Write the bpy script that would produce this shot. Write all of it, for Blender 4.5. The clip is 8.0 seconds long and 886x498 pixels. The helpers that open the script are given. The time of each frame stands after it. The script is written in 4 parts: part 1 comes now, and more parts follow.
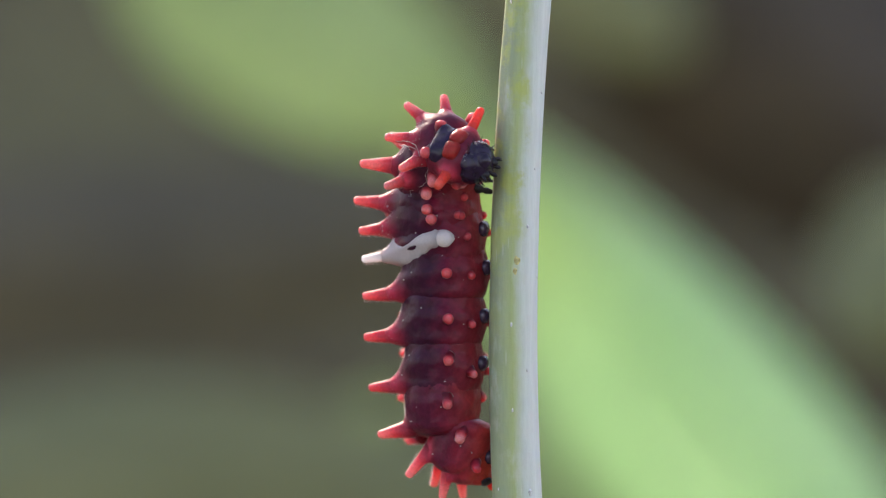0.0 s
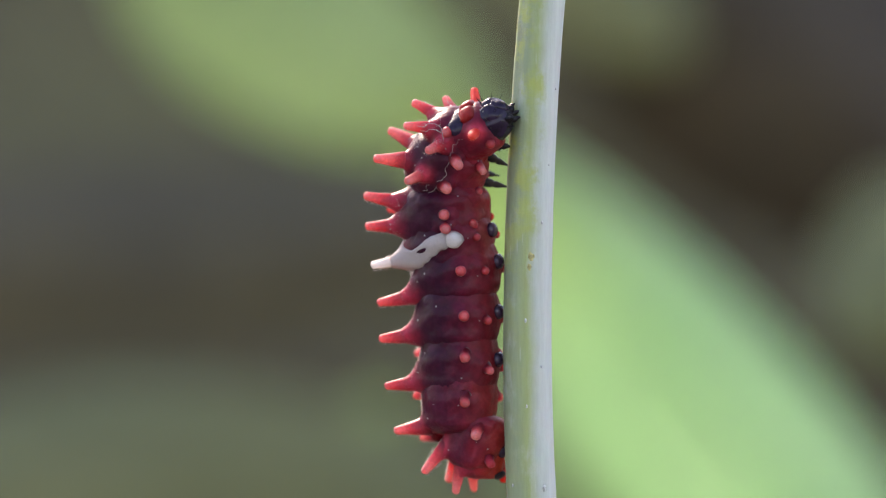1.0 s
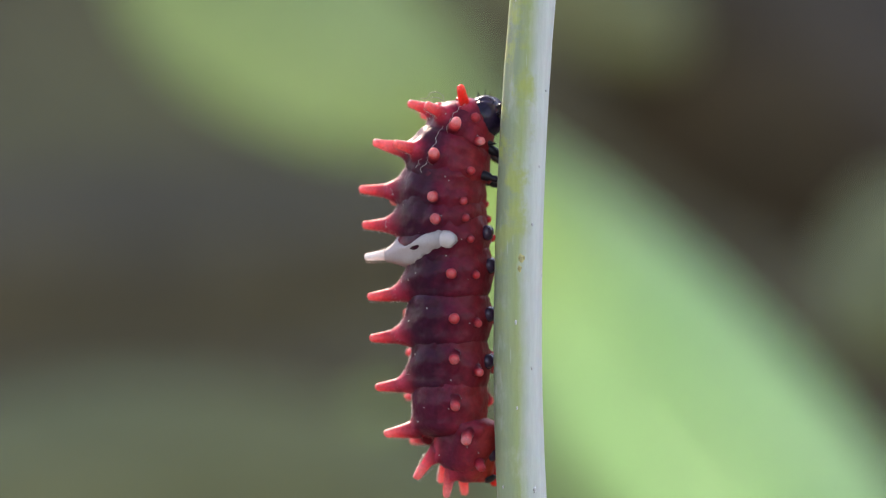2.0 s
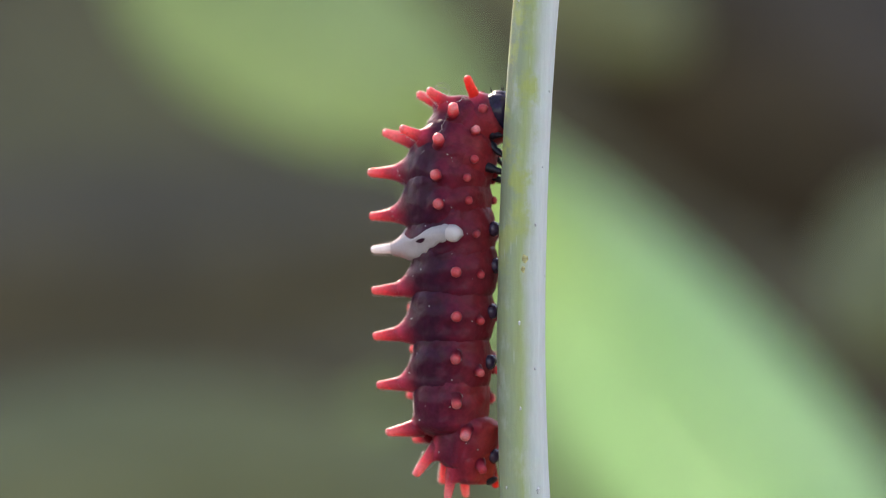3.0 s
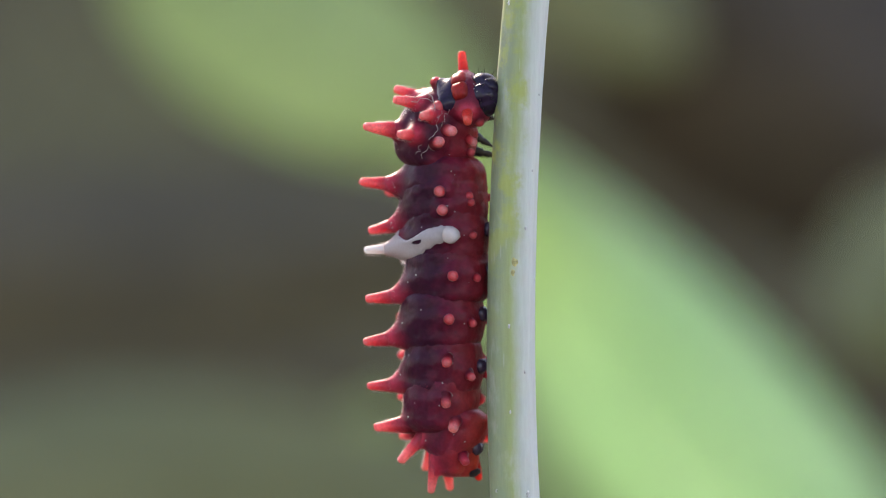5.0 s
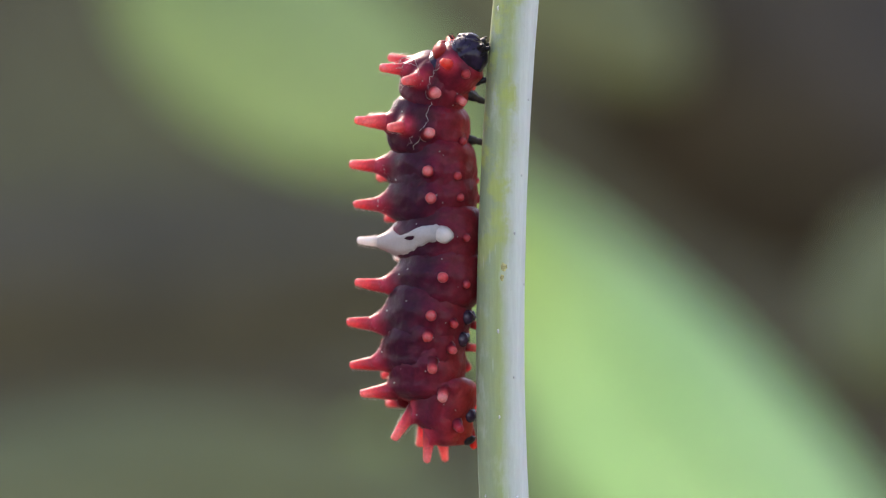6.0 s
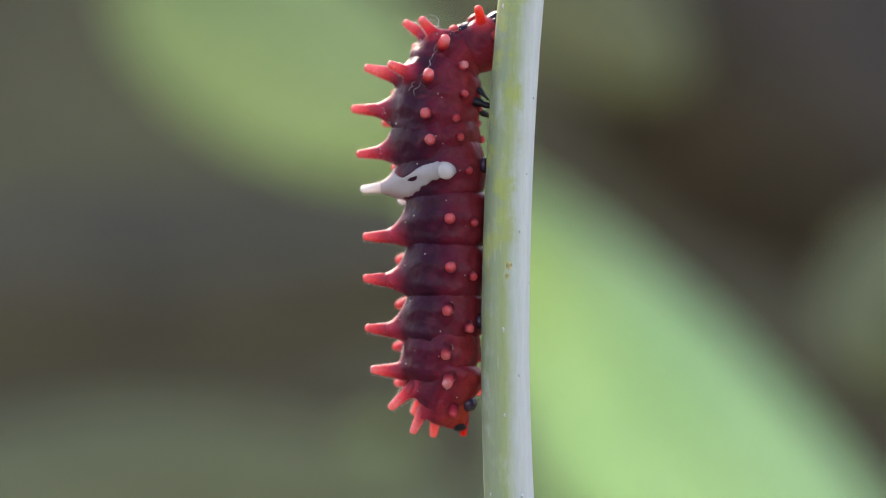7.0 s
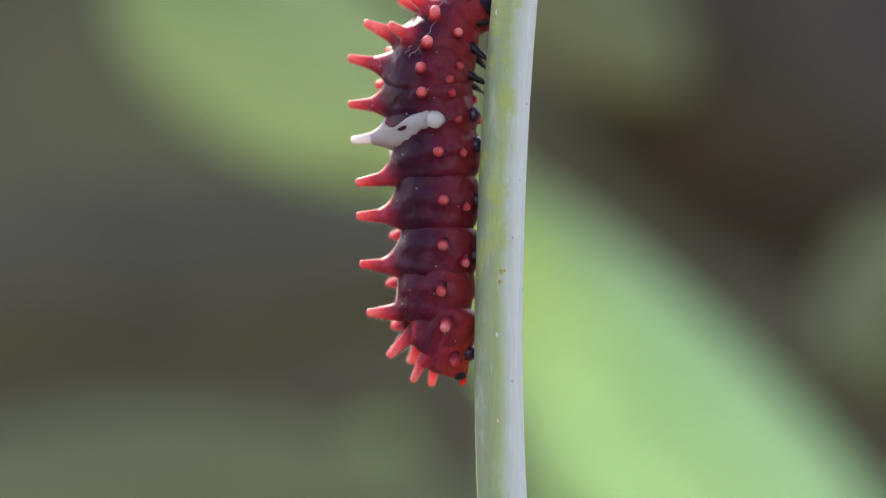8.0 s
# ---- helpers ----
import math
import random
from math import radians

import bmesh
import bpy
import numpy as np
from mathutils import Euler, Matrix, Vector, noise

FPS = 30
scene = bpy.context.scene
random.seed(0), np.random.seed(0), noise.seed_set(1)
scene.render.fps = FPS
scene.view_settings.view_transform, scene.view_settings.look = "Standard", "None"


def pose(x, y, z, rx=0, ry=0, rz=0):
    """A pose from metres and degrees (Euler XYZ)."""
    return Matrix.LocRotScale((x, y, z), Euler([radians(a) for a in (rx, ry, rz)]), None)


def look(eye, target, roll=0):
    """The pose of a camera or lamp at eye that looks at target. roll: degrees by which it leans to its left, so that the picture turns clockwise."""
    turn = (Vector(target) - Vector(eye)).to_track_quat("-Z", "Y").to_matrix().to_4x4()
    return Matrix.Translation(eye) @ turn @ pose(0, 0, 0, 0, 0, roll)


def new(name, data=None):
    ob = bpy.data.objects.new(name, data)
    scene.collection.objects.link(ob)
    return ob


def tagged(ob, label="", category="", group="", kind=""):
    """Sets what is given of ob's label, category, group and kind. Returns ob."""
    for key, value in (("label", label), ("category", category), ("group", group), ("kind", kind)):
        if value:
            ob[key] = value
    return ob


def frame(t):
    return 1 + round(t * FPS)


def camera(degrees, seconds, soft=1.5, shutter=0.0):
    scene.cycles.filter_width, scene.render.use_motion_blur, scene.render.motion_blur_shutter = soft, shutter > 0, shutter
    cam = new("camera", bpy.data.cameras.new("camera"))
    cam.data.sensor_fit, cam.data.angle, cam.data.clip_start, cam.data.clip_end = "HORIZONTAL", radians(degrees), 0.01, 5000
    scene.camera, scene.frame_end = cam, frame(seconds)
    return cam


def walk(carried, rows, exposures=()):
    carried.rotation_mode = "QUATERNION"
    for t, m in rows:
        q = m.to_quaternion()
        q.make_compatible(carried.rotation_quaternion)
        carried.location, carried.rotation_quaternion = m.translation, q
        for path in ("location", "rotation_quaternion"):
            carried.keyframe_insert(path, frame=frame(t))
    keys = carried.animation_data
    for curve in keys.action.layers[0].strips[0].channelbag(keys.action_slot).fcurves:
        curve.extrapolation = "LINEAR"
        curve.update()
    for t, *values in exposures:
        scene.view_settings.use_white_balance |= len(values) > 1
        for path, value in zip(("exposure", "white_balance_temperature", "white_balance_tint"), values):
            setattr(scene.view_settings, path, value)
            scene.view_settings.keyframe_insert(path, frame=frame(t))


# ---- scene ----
# A red spiny caterpillar climbs a pale swaying stem; blurred foliage behind.
# U turns the plan's fine unit (1/17.5 mm) into metres.
U = 1 / 17500
MID_U, MID_V = 784, 441

cam = camera(16.99, 8.0, soft=1.2)
cam.data.dof.use_dof = True
cam.data.dof.focus_distance = 0.2985
cam.data.dof.aperture_fstop = 10.0
walk(cam, [
    (0.0, look((0, -0.3, 0), (0, 0, 0))),
    (4.5, look((0, -0.3, 0), (0, 0, 0))),
    (5.1, look((0, -0.3, -0.0012), (0, 0, 0))),
    (6.0, look((0, -0.3, -0.0034), (0, 0, 0))),
    (7.0, look((0, -0.3, -0.0040), (0, 0, 0))),
    (8.0, look((0, -0.3, -0.0042), (0, 0, 0))),
], exposures=[(0.0, 0.53, 8000, 21), (8.0, 0.53, 8000, 21)])

# ---- light ----
SUN_AZ, SUN_EL = 204, 40   # degrees round to the right from behind the camera, and up
world = bpy.data.worlds.new("world")
scene.world = world
world.use_nodes = True
wn = world.node_tree
sky = wn.nodes.new("ShaderNodeTexSky")
sky.sky_type, sky.sun_disc = "NISHITA", False
sun_dir = Vector((math.sin(radians(SUN_AZ)) * math.cos(radians(SUN_EL)),
                  -math.cos(radians(SUN_AZ)) * math.cos(radians(SUN_EL)), math.sin(radians(SUN_EL))))
sky.sun_elevation = radians(SUN_EL)
sky.sun_rotation = math.atan2(sun_dir.x, sun_dir.y)
wn.links.new(sky.outputs[0], wn.nodes["Background"].inputs[0])
wn.nodes["Background"].inputs[1].default_value = 0.30
sun = new("sun", bpy.data.lights.new("sun", "SUN"))
sun.data.energy, sun.data.angle, sun.data.color = 5.0, radians(16), (1, 0.96, 0.9)
sun.matrix_world = look(sun_dir * 3, (0, 0, 0))


# ---- materials ----
def nodes_of(name):
    m = bpy.data.materials.new(name)
    m.use_nodes = True
    return m, m.node_tree, m.node_tree.nodes["Principled BSDF"]


def noise_node(nt, scale, detail=4.0, rough=0.55, coords=None):
    n = nt.nodes.new("ShaderNodeTexNoise")
    n.inputs["Scale"].default_value, n.inputs["Detail"].default_value = scale, detail
    n.inputs["Roughness"].default_value = rough
    if coords:
        nt.links.new(coords, n.inputs["Vector"])
    return n


def ramp_node(nt, fac, stops):
    r = nt.nodes.new("ShaderNodeValToRGB")
    e = r.color_ramp.elements
    while len(e) < len(stops):
        e.new(0.5)
    for el, (p, c) in zip(e, stops):
        el.position, el.color = p, (*c, 1)
    nt.links.new(fac, r.inputs["Fac"])
    return r


def mix_node(nt, a, b, fac, mode="MIX"):
    m = nt.nodes.new("ShaderNodeMix")
    m.data_type, m.blend_type = "RGBA", mode
    for sock, v in ((m.inputs[0], fac), (m.inputs[6], a), (m.inputs[7], b)):
        if isinstance(v, bpy.types.NodeSocket):
            nt.links.new(v, sock)
        elif isinstance(v, (int, float)):
            sock.default_value = v
        else:
            sock.default_value = (*v, 1)
    return m.outputs[2]


def range_node(nt, value, a, b, c=0.0, d=1.0):
    r = nt.nodes.new("ShaderNodeMapRange")
    r.interpolation_type = "SMOOTHSTEP"
    for k, v in zip(("From Min", "From Max", "To Min", "To Max"), (a, b, c, d)):
        r.inputs[k].default_value = v
    nt.links.new(value, r.inputs["Value"])
    return r.outputs[0]


def bump_node(nt, bsdf, height, strength, distance):
    b = nt.nodes.new("ShaderNodeBump")
    b.inputs["Strength"].default_value, b.inputs["Distance"].default_value = strength, distance
    nt.links.new(height, b.inputs["Height"])
    nt.links.new(b.outputs[0], bsdf.inputs["Normal"])


def object_coords(nt):
    tc = nt.nodes.new("ShaderNodeTexCoord")
    sx = nt.nodes.new("ShaderNodeSeparateXYZ")
    nt.links.new(tc.outputs["Object"], sx.inputs[0])
    return tc.outputs["Object"], sx.outputs


def soft_skin(bsdf, weight, radius, scale, sheen, rough):
    bsdf.inputs["Subsurface Weight"].default_value = weight
    bsdf.inputs["Subsurface Radius"].default_value = radius
    bsdf.inputs["Subsurface Scale"].default_value = scale
    bsdf.inputs["Sheen Weight"].default_value = sheen
    bsdf.inputs["Sheen Roughness"].default_value = 0.14
    bsdf.inputs["Sheen Tint"].default_value = (1.0, 0.88, 0.87, 1)
    bsdf.inputs["Roughness"].default_value = rough


SPINE_RED = [(0.0, (0.080, 0.008, 0.020)), (0.22, (0.22, 0.016, 0.038)), (0.42, (0.52, 0.046, 0.085)), (0.70, (0.78, 0.110, 0.140)), (1.0, (0.93, 0.29, 0.29))]


def attribute_node(nt, name):
    a = nt.nodes.new("ShaderNodeAttribute")
    a.attribute_name = name
    return a.outputs["Fac"]


def math_node(nt, op, a, b, c=None):
    m = nt.nodes.new("ShaderNodeMath")
    m.operation = op
    for sock, v in zip(m.inputs, (a, b, c)):
        if isinstance(v, bpy.types.NodeSocket):
            nt.links.new(v, sock)
        elif v is not None:
            sock.default_value = v
    return m.outputs[0]


def body_material(name, dorsal, flank, belly, sheen=0.05):
    """Larval skin: dusky back, redder flank, warm belly, reddening up the feet of the spines; mottled and finely wrinkled."""
    m, nt, b = nodes_of(name)
    co, xyz = object_coords(nt)
    wob = noise_node(nt, 420, 3, 0.6, co)
    side = math_node(nt, "MULTIPLY_ADD", wob.outputs["Fac"], 0.22, attribute_node(nt, "side"))
    col = ramp_node(nt, side, [(0.0, dorsal), (0.60, dorsal), (0.76, flank), (1.0, belly)])
    red = math_node(nt, "MULTIPLY_ADD", wob.outputs["Fac"], 0.08, math_node(nt, "SUBTRACT", attribute_node(nt, "red"), 0.04))
    foot = ramp_node(nt, red, SPINE_RED)
    col = mix_node(nt, col.outputs[0], foot.outputs[0], range_node(nt, red, 0.07, 0.40))
    fine = noise_node(nt, 2600, 5, 0.65, co)
    blotch = noise_node(nt, 900, 4, 0.6, co)
    col = mix_node(nt, col, range_node(nt, fine.outputs["Fac"], 0.36, 0.64, 0.85, 1.08), 0.8, "MULTIPLY")
    col = mix_node(nt, col, range_node(nt, blotch.outputs["Fac"], 0.36, 0.66, 0.80, 1.12), 0.75, "MULTIPLY")
    nt.links.new(col, b.inputs["Base Color"])
    soft_skin(b, 0.45, (1.0, 0.12, 0.16), 0.0010, sheen, 0.33)
    b.inputs["Specular IOR Level"].default_value = 0.14
    height = math_node(nt, "MULTIPLY_ADD", noise_node(nt, 520, 3, 0.55, co).outputs["Fac"], 1.6, noise_node(nt, 1700, 6, 0.62, co).outputs["Fac"])
    bump_node(nt, b, height, 0.42, 0.00012)
    return m


def spine_material(name, stops, length, bleed=(1.0, 0.22, 0.2), rough=0.36, mottle=0.82, sheen=0.9, lift=0.0):
    """Fleshy tubercle that lets light through, coloured in stops from its foot to its tip."""
    m, nt, b = nodes_of(name)
    co, xyz = object_coords(nt)
    n = noise_node(nt, 900, 4, 0.6, co)
    up = math_node(nt, "MULTIPLY_ADD", xyz["Z"], 1 / length, lift - 0.06)
    f = math_node(nt, "MULTIPLY_ADD", n.outputs["Fac"], 0.12, up)
    col = ramp_node(nt, f, stops)
    speck = noise_node(nt, 4200, 3, 0.6, co)
    out = mix_node(nt, col.outputs[0], range_node(nt, speck.outputs["Fac"], 0.3, 0.7, mottle, 2 - mottle), 0.7, "MULTIPLY")
    nt.links.new(out, b.inputs["Base Color"])
    soft_skin(b, 0.7, bleed, 0.0012, sheen, rough)
    b.inputs["Specular IOR Level"].default_value = 0.35
    glow = nt.nodes.new("ShaderNodeBsdfTranslucent")
    nt.links.new(out, glow.inputs["Color"])
    both = nt.nodes.new("ShaderNodeMixShader")
    both.inputs[0].default_value = 0.35
    nt.links.new(b.outputs[0], both.inputs[1])
    nt.links.new(glow.outputs[0], both.inputs[2])
    nt.links.new(both.outputs[0], nt.nodes["Material Output"].inputs[0])
    bump_node(nt, b, speck.outputs["Fac"], 0.35, 0.00006)
    return m


def gloss_material(name, colour, rough, speckle=0.5, scale=2500, coat=0.0):
    m, nt, b = nodes_of(name)
    co, _ = object_coords(nt)
    n = noise_node(nt, scale, 5, 0.6, co)
    dim = tuple(c * 0.45 for c in colour)
    nt.links.new(mix_node(nt, dim, colour, range_node(nt, n.outputs["Fac"], 0.35, 0.65)), b.inputs["Base Color"])
    b.inputs["Roughness"].default_value = rough
    b.inputs["Coat Weight"].default_value = coat
    b.inputs["Specular IOR Level"].default_value = 0.32
    bump_node(nt, b, n.outputs["Fac"], speckle, 0.00008)
    return m


def stem_material():
    """Green under patchy wax, darker on the left and paler on the right, with yellow streaks, lenticels and one ochre
    scar.
    """
    m, nt, b = nodes_of("waxy_stem")
    co, xyz = object_coords(nt)
    stretch = nt.nodes.new("ShaderNodeMapping")
    stretch.inputs["Scale"].default_value = (1, 1, 0.09)
    nt.links.new(co, stretch.inputs[0])
    fibre = noise_node(nt, 2600, 6, 0.7, stretch.outputs[0])
    gentle = nt.nodes.new("ShaderNodeMapping")
    gentle.inputs["Scale"].default_value = (1, 1, 0.45)
    nt.links.new(co, gentle.inputs[0])
    broad = noise_node(nt, 520, 4, 0.6, gentle.outputs[0])
    patch = noise_node(nt, 260, 5, 0.65, co)
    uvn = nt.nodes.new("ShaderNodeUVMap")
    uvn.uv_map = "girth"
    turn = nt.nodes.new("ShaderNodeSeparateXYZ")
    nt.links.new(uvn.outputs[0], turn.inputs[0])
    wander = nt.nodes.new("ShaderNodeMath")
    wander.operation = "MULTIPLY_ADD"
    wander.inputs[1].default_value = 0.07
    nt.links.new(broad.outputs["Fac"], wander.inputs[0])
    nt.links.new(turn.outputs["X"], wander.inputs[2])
    # tone by angle round the stem: pale left edge, dark green, paler to the right
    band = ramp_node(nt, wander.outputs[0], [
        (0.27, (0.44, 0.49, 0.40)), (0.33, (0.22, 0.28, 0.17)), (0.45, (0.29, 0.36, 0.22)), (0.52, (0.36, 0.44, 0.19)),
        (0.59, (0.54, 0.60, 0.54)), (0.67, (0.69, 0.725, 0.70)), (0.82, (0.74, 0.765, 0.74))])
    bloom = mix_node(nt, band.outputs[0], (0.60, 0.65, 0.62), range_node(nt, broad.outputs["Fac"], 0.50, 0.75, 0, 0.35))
    upper = range_node(nt, xyz["Z"], -0.012, 0.010, 0.12, 0.85)
    inner = range_node(nt, wander.outputs[0], 0.64, 0.56)
    blotch = math_node(nt, "MULTIPLY", math_node(nt, "MULTIPLY", upper, inner), range_node(nt, patch.outputs["Fac"], 0.46, 0.62))
    green = mix_node(nt, bloom, (0.40, 0.47, 0.12), blotch)
    lines = mix_node(nt, green, range_node(nt, fibre.outputs["Fac"], 0.35, 0.65, 0.93, 1.04), 0.85, "MULTIPLY")
    dots = nt.nodes.new("ShaderNodeTexVoronoi")
    dots.inputs["Scale"].default_value = 1500
    nt.links.new(stretch.outputs[0], dots.inputs["Vector"])
    pale = mix_node(nt, lines, (0.82, 0.84, 0.82), range_node(nt, dots.outputs["Distance"], 0.13, 0.07, 0, 0.16))
    nt.links.new(pale, b.inputs["Base Color"])
    b.inputs["Roughness"].default_value = 0.55
    b.inputs["Subsurface Weight"].default_value = 0.12
    b.inputs["Subsurface Scale"].default_value = 0.0006
    b.inputs["Sheen Weight"].default_value = 0.05
    grit = noise_node(nt, 3800, 4, 0.65, co)
    bump_node(nt, b, grit.outputs["Fac"], 0.5, 0.00008)
    return m


def leaf_material(name, light, dark, through_light=0.35, tip=None, length=0.3):
    m, nt, b = nodes_of(name)
    co, xyz = object_coords(nt)
    n = noise_node(nt, 14, 5, 0.6, co)
    fine = noise_node(nt, 160, 4, 0.6, co)
    col = mix_node(nt, dark, light, range_node(nt, n.outputs["Fac"], 0.35, 0.65))
    if tip:
        col = mix_node(nt, col, tip, range_node(nt, xyz["X"], length * 0.6, length * 1.0))
    col = mix_node(nt, col, range_node(nt, fine.outputs["Fac"], 0.3, 0.7, 0.8, 1.15), 0.8, "MULTIPLY")
    nt.links.new(col, b.inputs["Base Color"])
    b.inputs["Roughness"].default_value = 0.5
    tr = nt.nodes.new("ShaderNodeBsdfTranslucent")
    nt.links.new(col, tr.inputs["Color"])
    ms = nt.nodes.new("ShaderNodeMixShader")
    ms.inputs[0].default_value = through_light
    nt.links.new(b.outputs[0], ms.inputs[1])
    nt.links.new(tr.outputs[0], ms.inputs[2])
    nt.links.new(ms.outputs[0], nt.nodes["Material Output"].inputs[0])
    bump_node(nt, b, fine.outputs["Fac"], 0.4, 0.001)
    return m


def earth_material(name, a, bcol, c, scale):
    m, nt, b = nodes_of(name)
    co, _ = object_coords(nt)
    n = noise_node(nt, scale, 6, 0.6, co)
    f = noise_node(nt, scale * 14, 5, 0.7, co)
    col = ramp_node(nt, n.outputs["Fac"], [(0.32, a), (0.5, bcol), (0.68, c)])
    out = mix_node(nt, col.outputs[0], range_node(nt, f.outputs["Fac"], 0.3, 0.7, 0.6, 1.3), 0.9, "MULTIPLY")
    nt.links.new(out, b.inputs["Base Color"])
    b.inputs["Roughness"].default_value = 0.95
    bump_node(nt, b, f.outputs["Fac"], 0.8, 0.01)
    return m


SKINS = {}
for key, dorsal, flank, belly in (
        ("T1", (0.159, 0.0159, 0.0382), (0.257, 0.0208, 0.0412), (0.339, 0.0319, 0.0356)),
        ("T2", (0.100, 0.0132, 0.0341), (0.217, 0.0177, 0.0396), (0.302, 0.0278, 0.0323)),
        ("T3", (0.062, 0.0115, 0.0302), (0.180, 0.0156, 0.0377), (0.266, 0.0237, 0.0306)),
        ("A1", (0.054, 0.0083, 0.0270), (0.154, 0.0141, 0.0361), (0.230, 0.0209, 0.0290)),
        ("A2", (0.048, 0.0075, 0.0261), (0.139, 0.0135, 0.0342), (0.205, 0.0196, 0.0273)),
        ("A3", (0.046, 0.0075, 0.0261), (0.133, 0.0130, 0.0342), (0.205, 0.0196, 0.0273)),
        ("A4", (0.046, 0.0075, 0.0261), (0.130, 0.0130, 0.0342), (0.205, 0.0196, 0.0273)),
        ("A5", (0.048, 0.0075, 0.0261), (0.130, 0.0130, 0.0342), (0.205, 0.0196, 0.0273)),
        ("A6", (0.054, 0.0083, 0.0270), (0.137, 0.0138, 0.0342), (0.218, 0.0209, 0.0273)),
        ("A7", (0.098, 0.0119, 0.0348), (0.181, 0.0176, 0.0409), (0.266, 0.0276, 0.0300)),
        # A8 and A9 raised: the tail's backlit glow is put into their reds
        ("A8", (0.130, 0.0150, 0.0390), (0.250, 0.0220, 0.0440), (0.350, 0.0360, 0.0330)),
        ("A9", (0.240, 0.0230, 0.0450), (0.350, 0.0310, 0.0450), (0.440, 0.0520, 0.0330)),
        ("A10", (0.320, 0.0330, 0.0450), (0.420, 0.0400, 0.0400), (0.500, 0.0560, 0.0300))):
    SKINS[key] = body_material("maroon_skin_" + key, dorsal, flank, belly)
SPINE = spine_material("red_spine", SPINE_RED, 92 * U)
SHORT = spine_material("short_red_spine", SPINE_RED, 66 * U, lift=0.12)
KNOB = spine_material("red_tubercle", [(0.0, (0.13, 0.011, 0.028)), (0.38, (0.24, 0.020, 0.040)), (0.66, (0.74, 0.10, 0.12)), (0.95, (0.96, 0.32, 0.33))], 32 * U, rough=0.3)
ORANGE = spine_material("orange_red_spine", [(0.0, (0.26, 0.016, 0.018)), (0.3, (0.60, 0.035, 0.030)), (0.7, (0.82, 0.075, 0.055)), (1.0, (0.88, 0.13, 0.10))], 66 * U)
WHITE_BLUSH = [(0.0, (0.70, 0.64, 0.63)), (0.5, (0.82, 0.78, 0.78)), (1.0, (0.90, 0.89, 0.90))]
WHITE = spine_material("white_spine", WHITE_BLUSH, 92 * U, bleed=(1.0, 0.85, 0.8), mottle=0.94)
PATCH = spine_material("white_saddle", [(0.0, (0.62, 0.57, 0.58)), (1.0, (0.67, 0.62, 0.63))], 60 * U, bleed=(1.0, 0.85, 0.8), mottle=0.94, sheen=0.1)
HEAD_BLACK = gloss_material("black_head", (0.024, 0.012, 0.040), 0.24, 0.30, 1100, 0.0)
LEG_BLACK = gloss_material("black_leg", (0.012, 0.008, 0.016), 0.36, 0.5, 3000, 0.0)
PROLEG = gloss_material("purple_black_proleg", (0.060, 0.032, 0.066), 0.24, 0.3, 2500, 0.3)
SILK = gloss_material("pale_silk", (0.60, 0.56, 0.55), 0.6, 0.2, 4000)
HAIR = spine_material("pale_hair", [(0.0, (0.62, 0.50, 0.48)), (1.0, (0.80, 0.74, 0.72))], 60 * U, bleed=(1.0, 0.85, 0.8), mottle=0.96, sheen=0.0)
WAX = gloss_material("white_wax", (0.86, 0.87, 0.86), 0.5, 0.2, 4000)
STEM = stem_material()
SCAR = gloss_material("ochre_scar", (0.66, 0.60, 0.27), 0.7, 0.6, 1800)
LEAF_BRIGHT = leaf_material("fresh_leaf", (0.55, 0.76, 0.482), (0.48, 0.69, 0.415), 0.6, (0.48, 0.61, 0.26), 0.27)
LEAF_MID = leaf_material("mid_leaf", (0.45, 0.58, 0.33), (0.38, 0.50, 0.27), 0.5)
LEAF_DULL = leaf_material("dull_leaf", (0.285, 0.305, 0.165), (0.225, 0.24, 0.125), 0.4)
# near-black brown: the gap's shade is put into this leaf's colour
LEAF_BROWN = leaf_material("brown_leaf", (0.066, 0.043, 0.022), (0.042, 0.028, 0.016), 0.1)
LEAF_OLIVE = leaf_material("faded_leaf", (0.118, 0.098, 0.056), (0.082, 0.069, 0.042), 0.15)
BANK = earth_material("shaded_bank", (0.085, 0.062, 0.038), (0.125, 0.105, 0.062), (0.17, 0.16, 0.085), 3.2)
SOIL = earth_material("soil", (0.06, 0.05, 0.04), (0.09, 0.075, 0.055), (0.12, 0.11, 0.07), 2.0)


# ---- mesh helpers ----
def mesh_from(name, bm, material):
    me = bpy.data.meshes.new(name)
    bm.to_mesh(me)
    bm.free()
    me.materials.append(material)
    for p in me.polygons:
        p.use_smooth = True
    return me


def part(name, bm, material, parent, label="", m=None):
    ob = new(name, mesh_from(name, bm, material))
    ob.parent = parent
    if m is not None:
        ob.matrix_basis = m
    return tagged(ob, label)


def rings(bm, loops, cap=True):
    """Skin a row of closed loops of points into a tube, with fans at both ends."""
    vs = [[bm.verts.new(p) for p in loop] for loop in loops]
    n = len(vs[0])
    for a, b in zip(vs, vs[1:]):
        for i in range(n):
            bm.faces.new((a[i], a[(i + 1) % n], b[(i + 1) % n], b[i]))
    if cap:
        for loop, flip in ((vs[0], True), (vs[-1], False)):
            c = bm.verts.new(sum((v.co for v in loop), Vector()) / n)
            for i in range(n):
                a, b = loop[i], loop[(i + 1) % n]
                bm.faces.new((b, a, c) if flip else (a, b, c))
    return bm


def around(theta):
    """The way out of the body at an angle: 0 is the back's near side, 90 the flank, 180 the belly."""
    t = radians(theta)
    return Vector((-math.cos(t), -math.sin(t), 0))


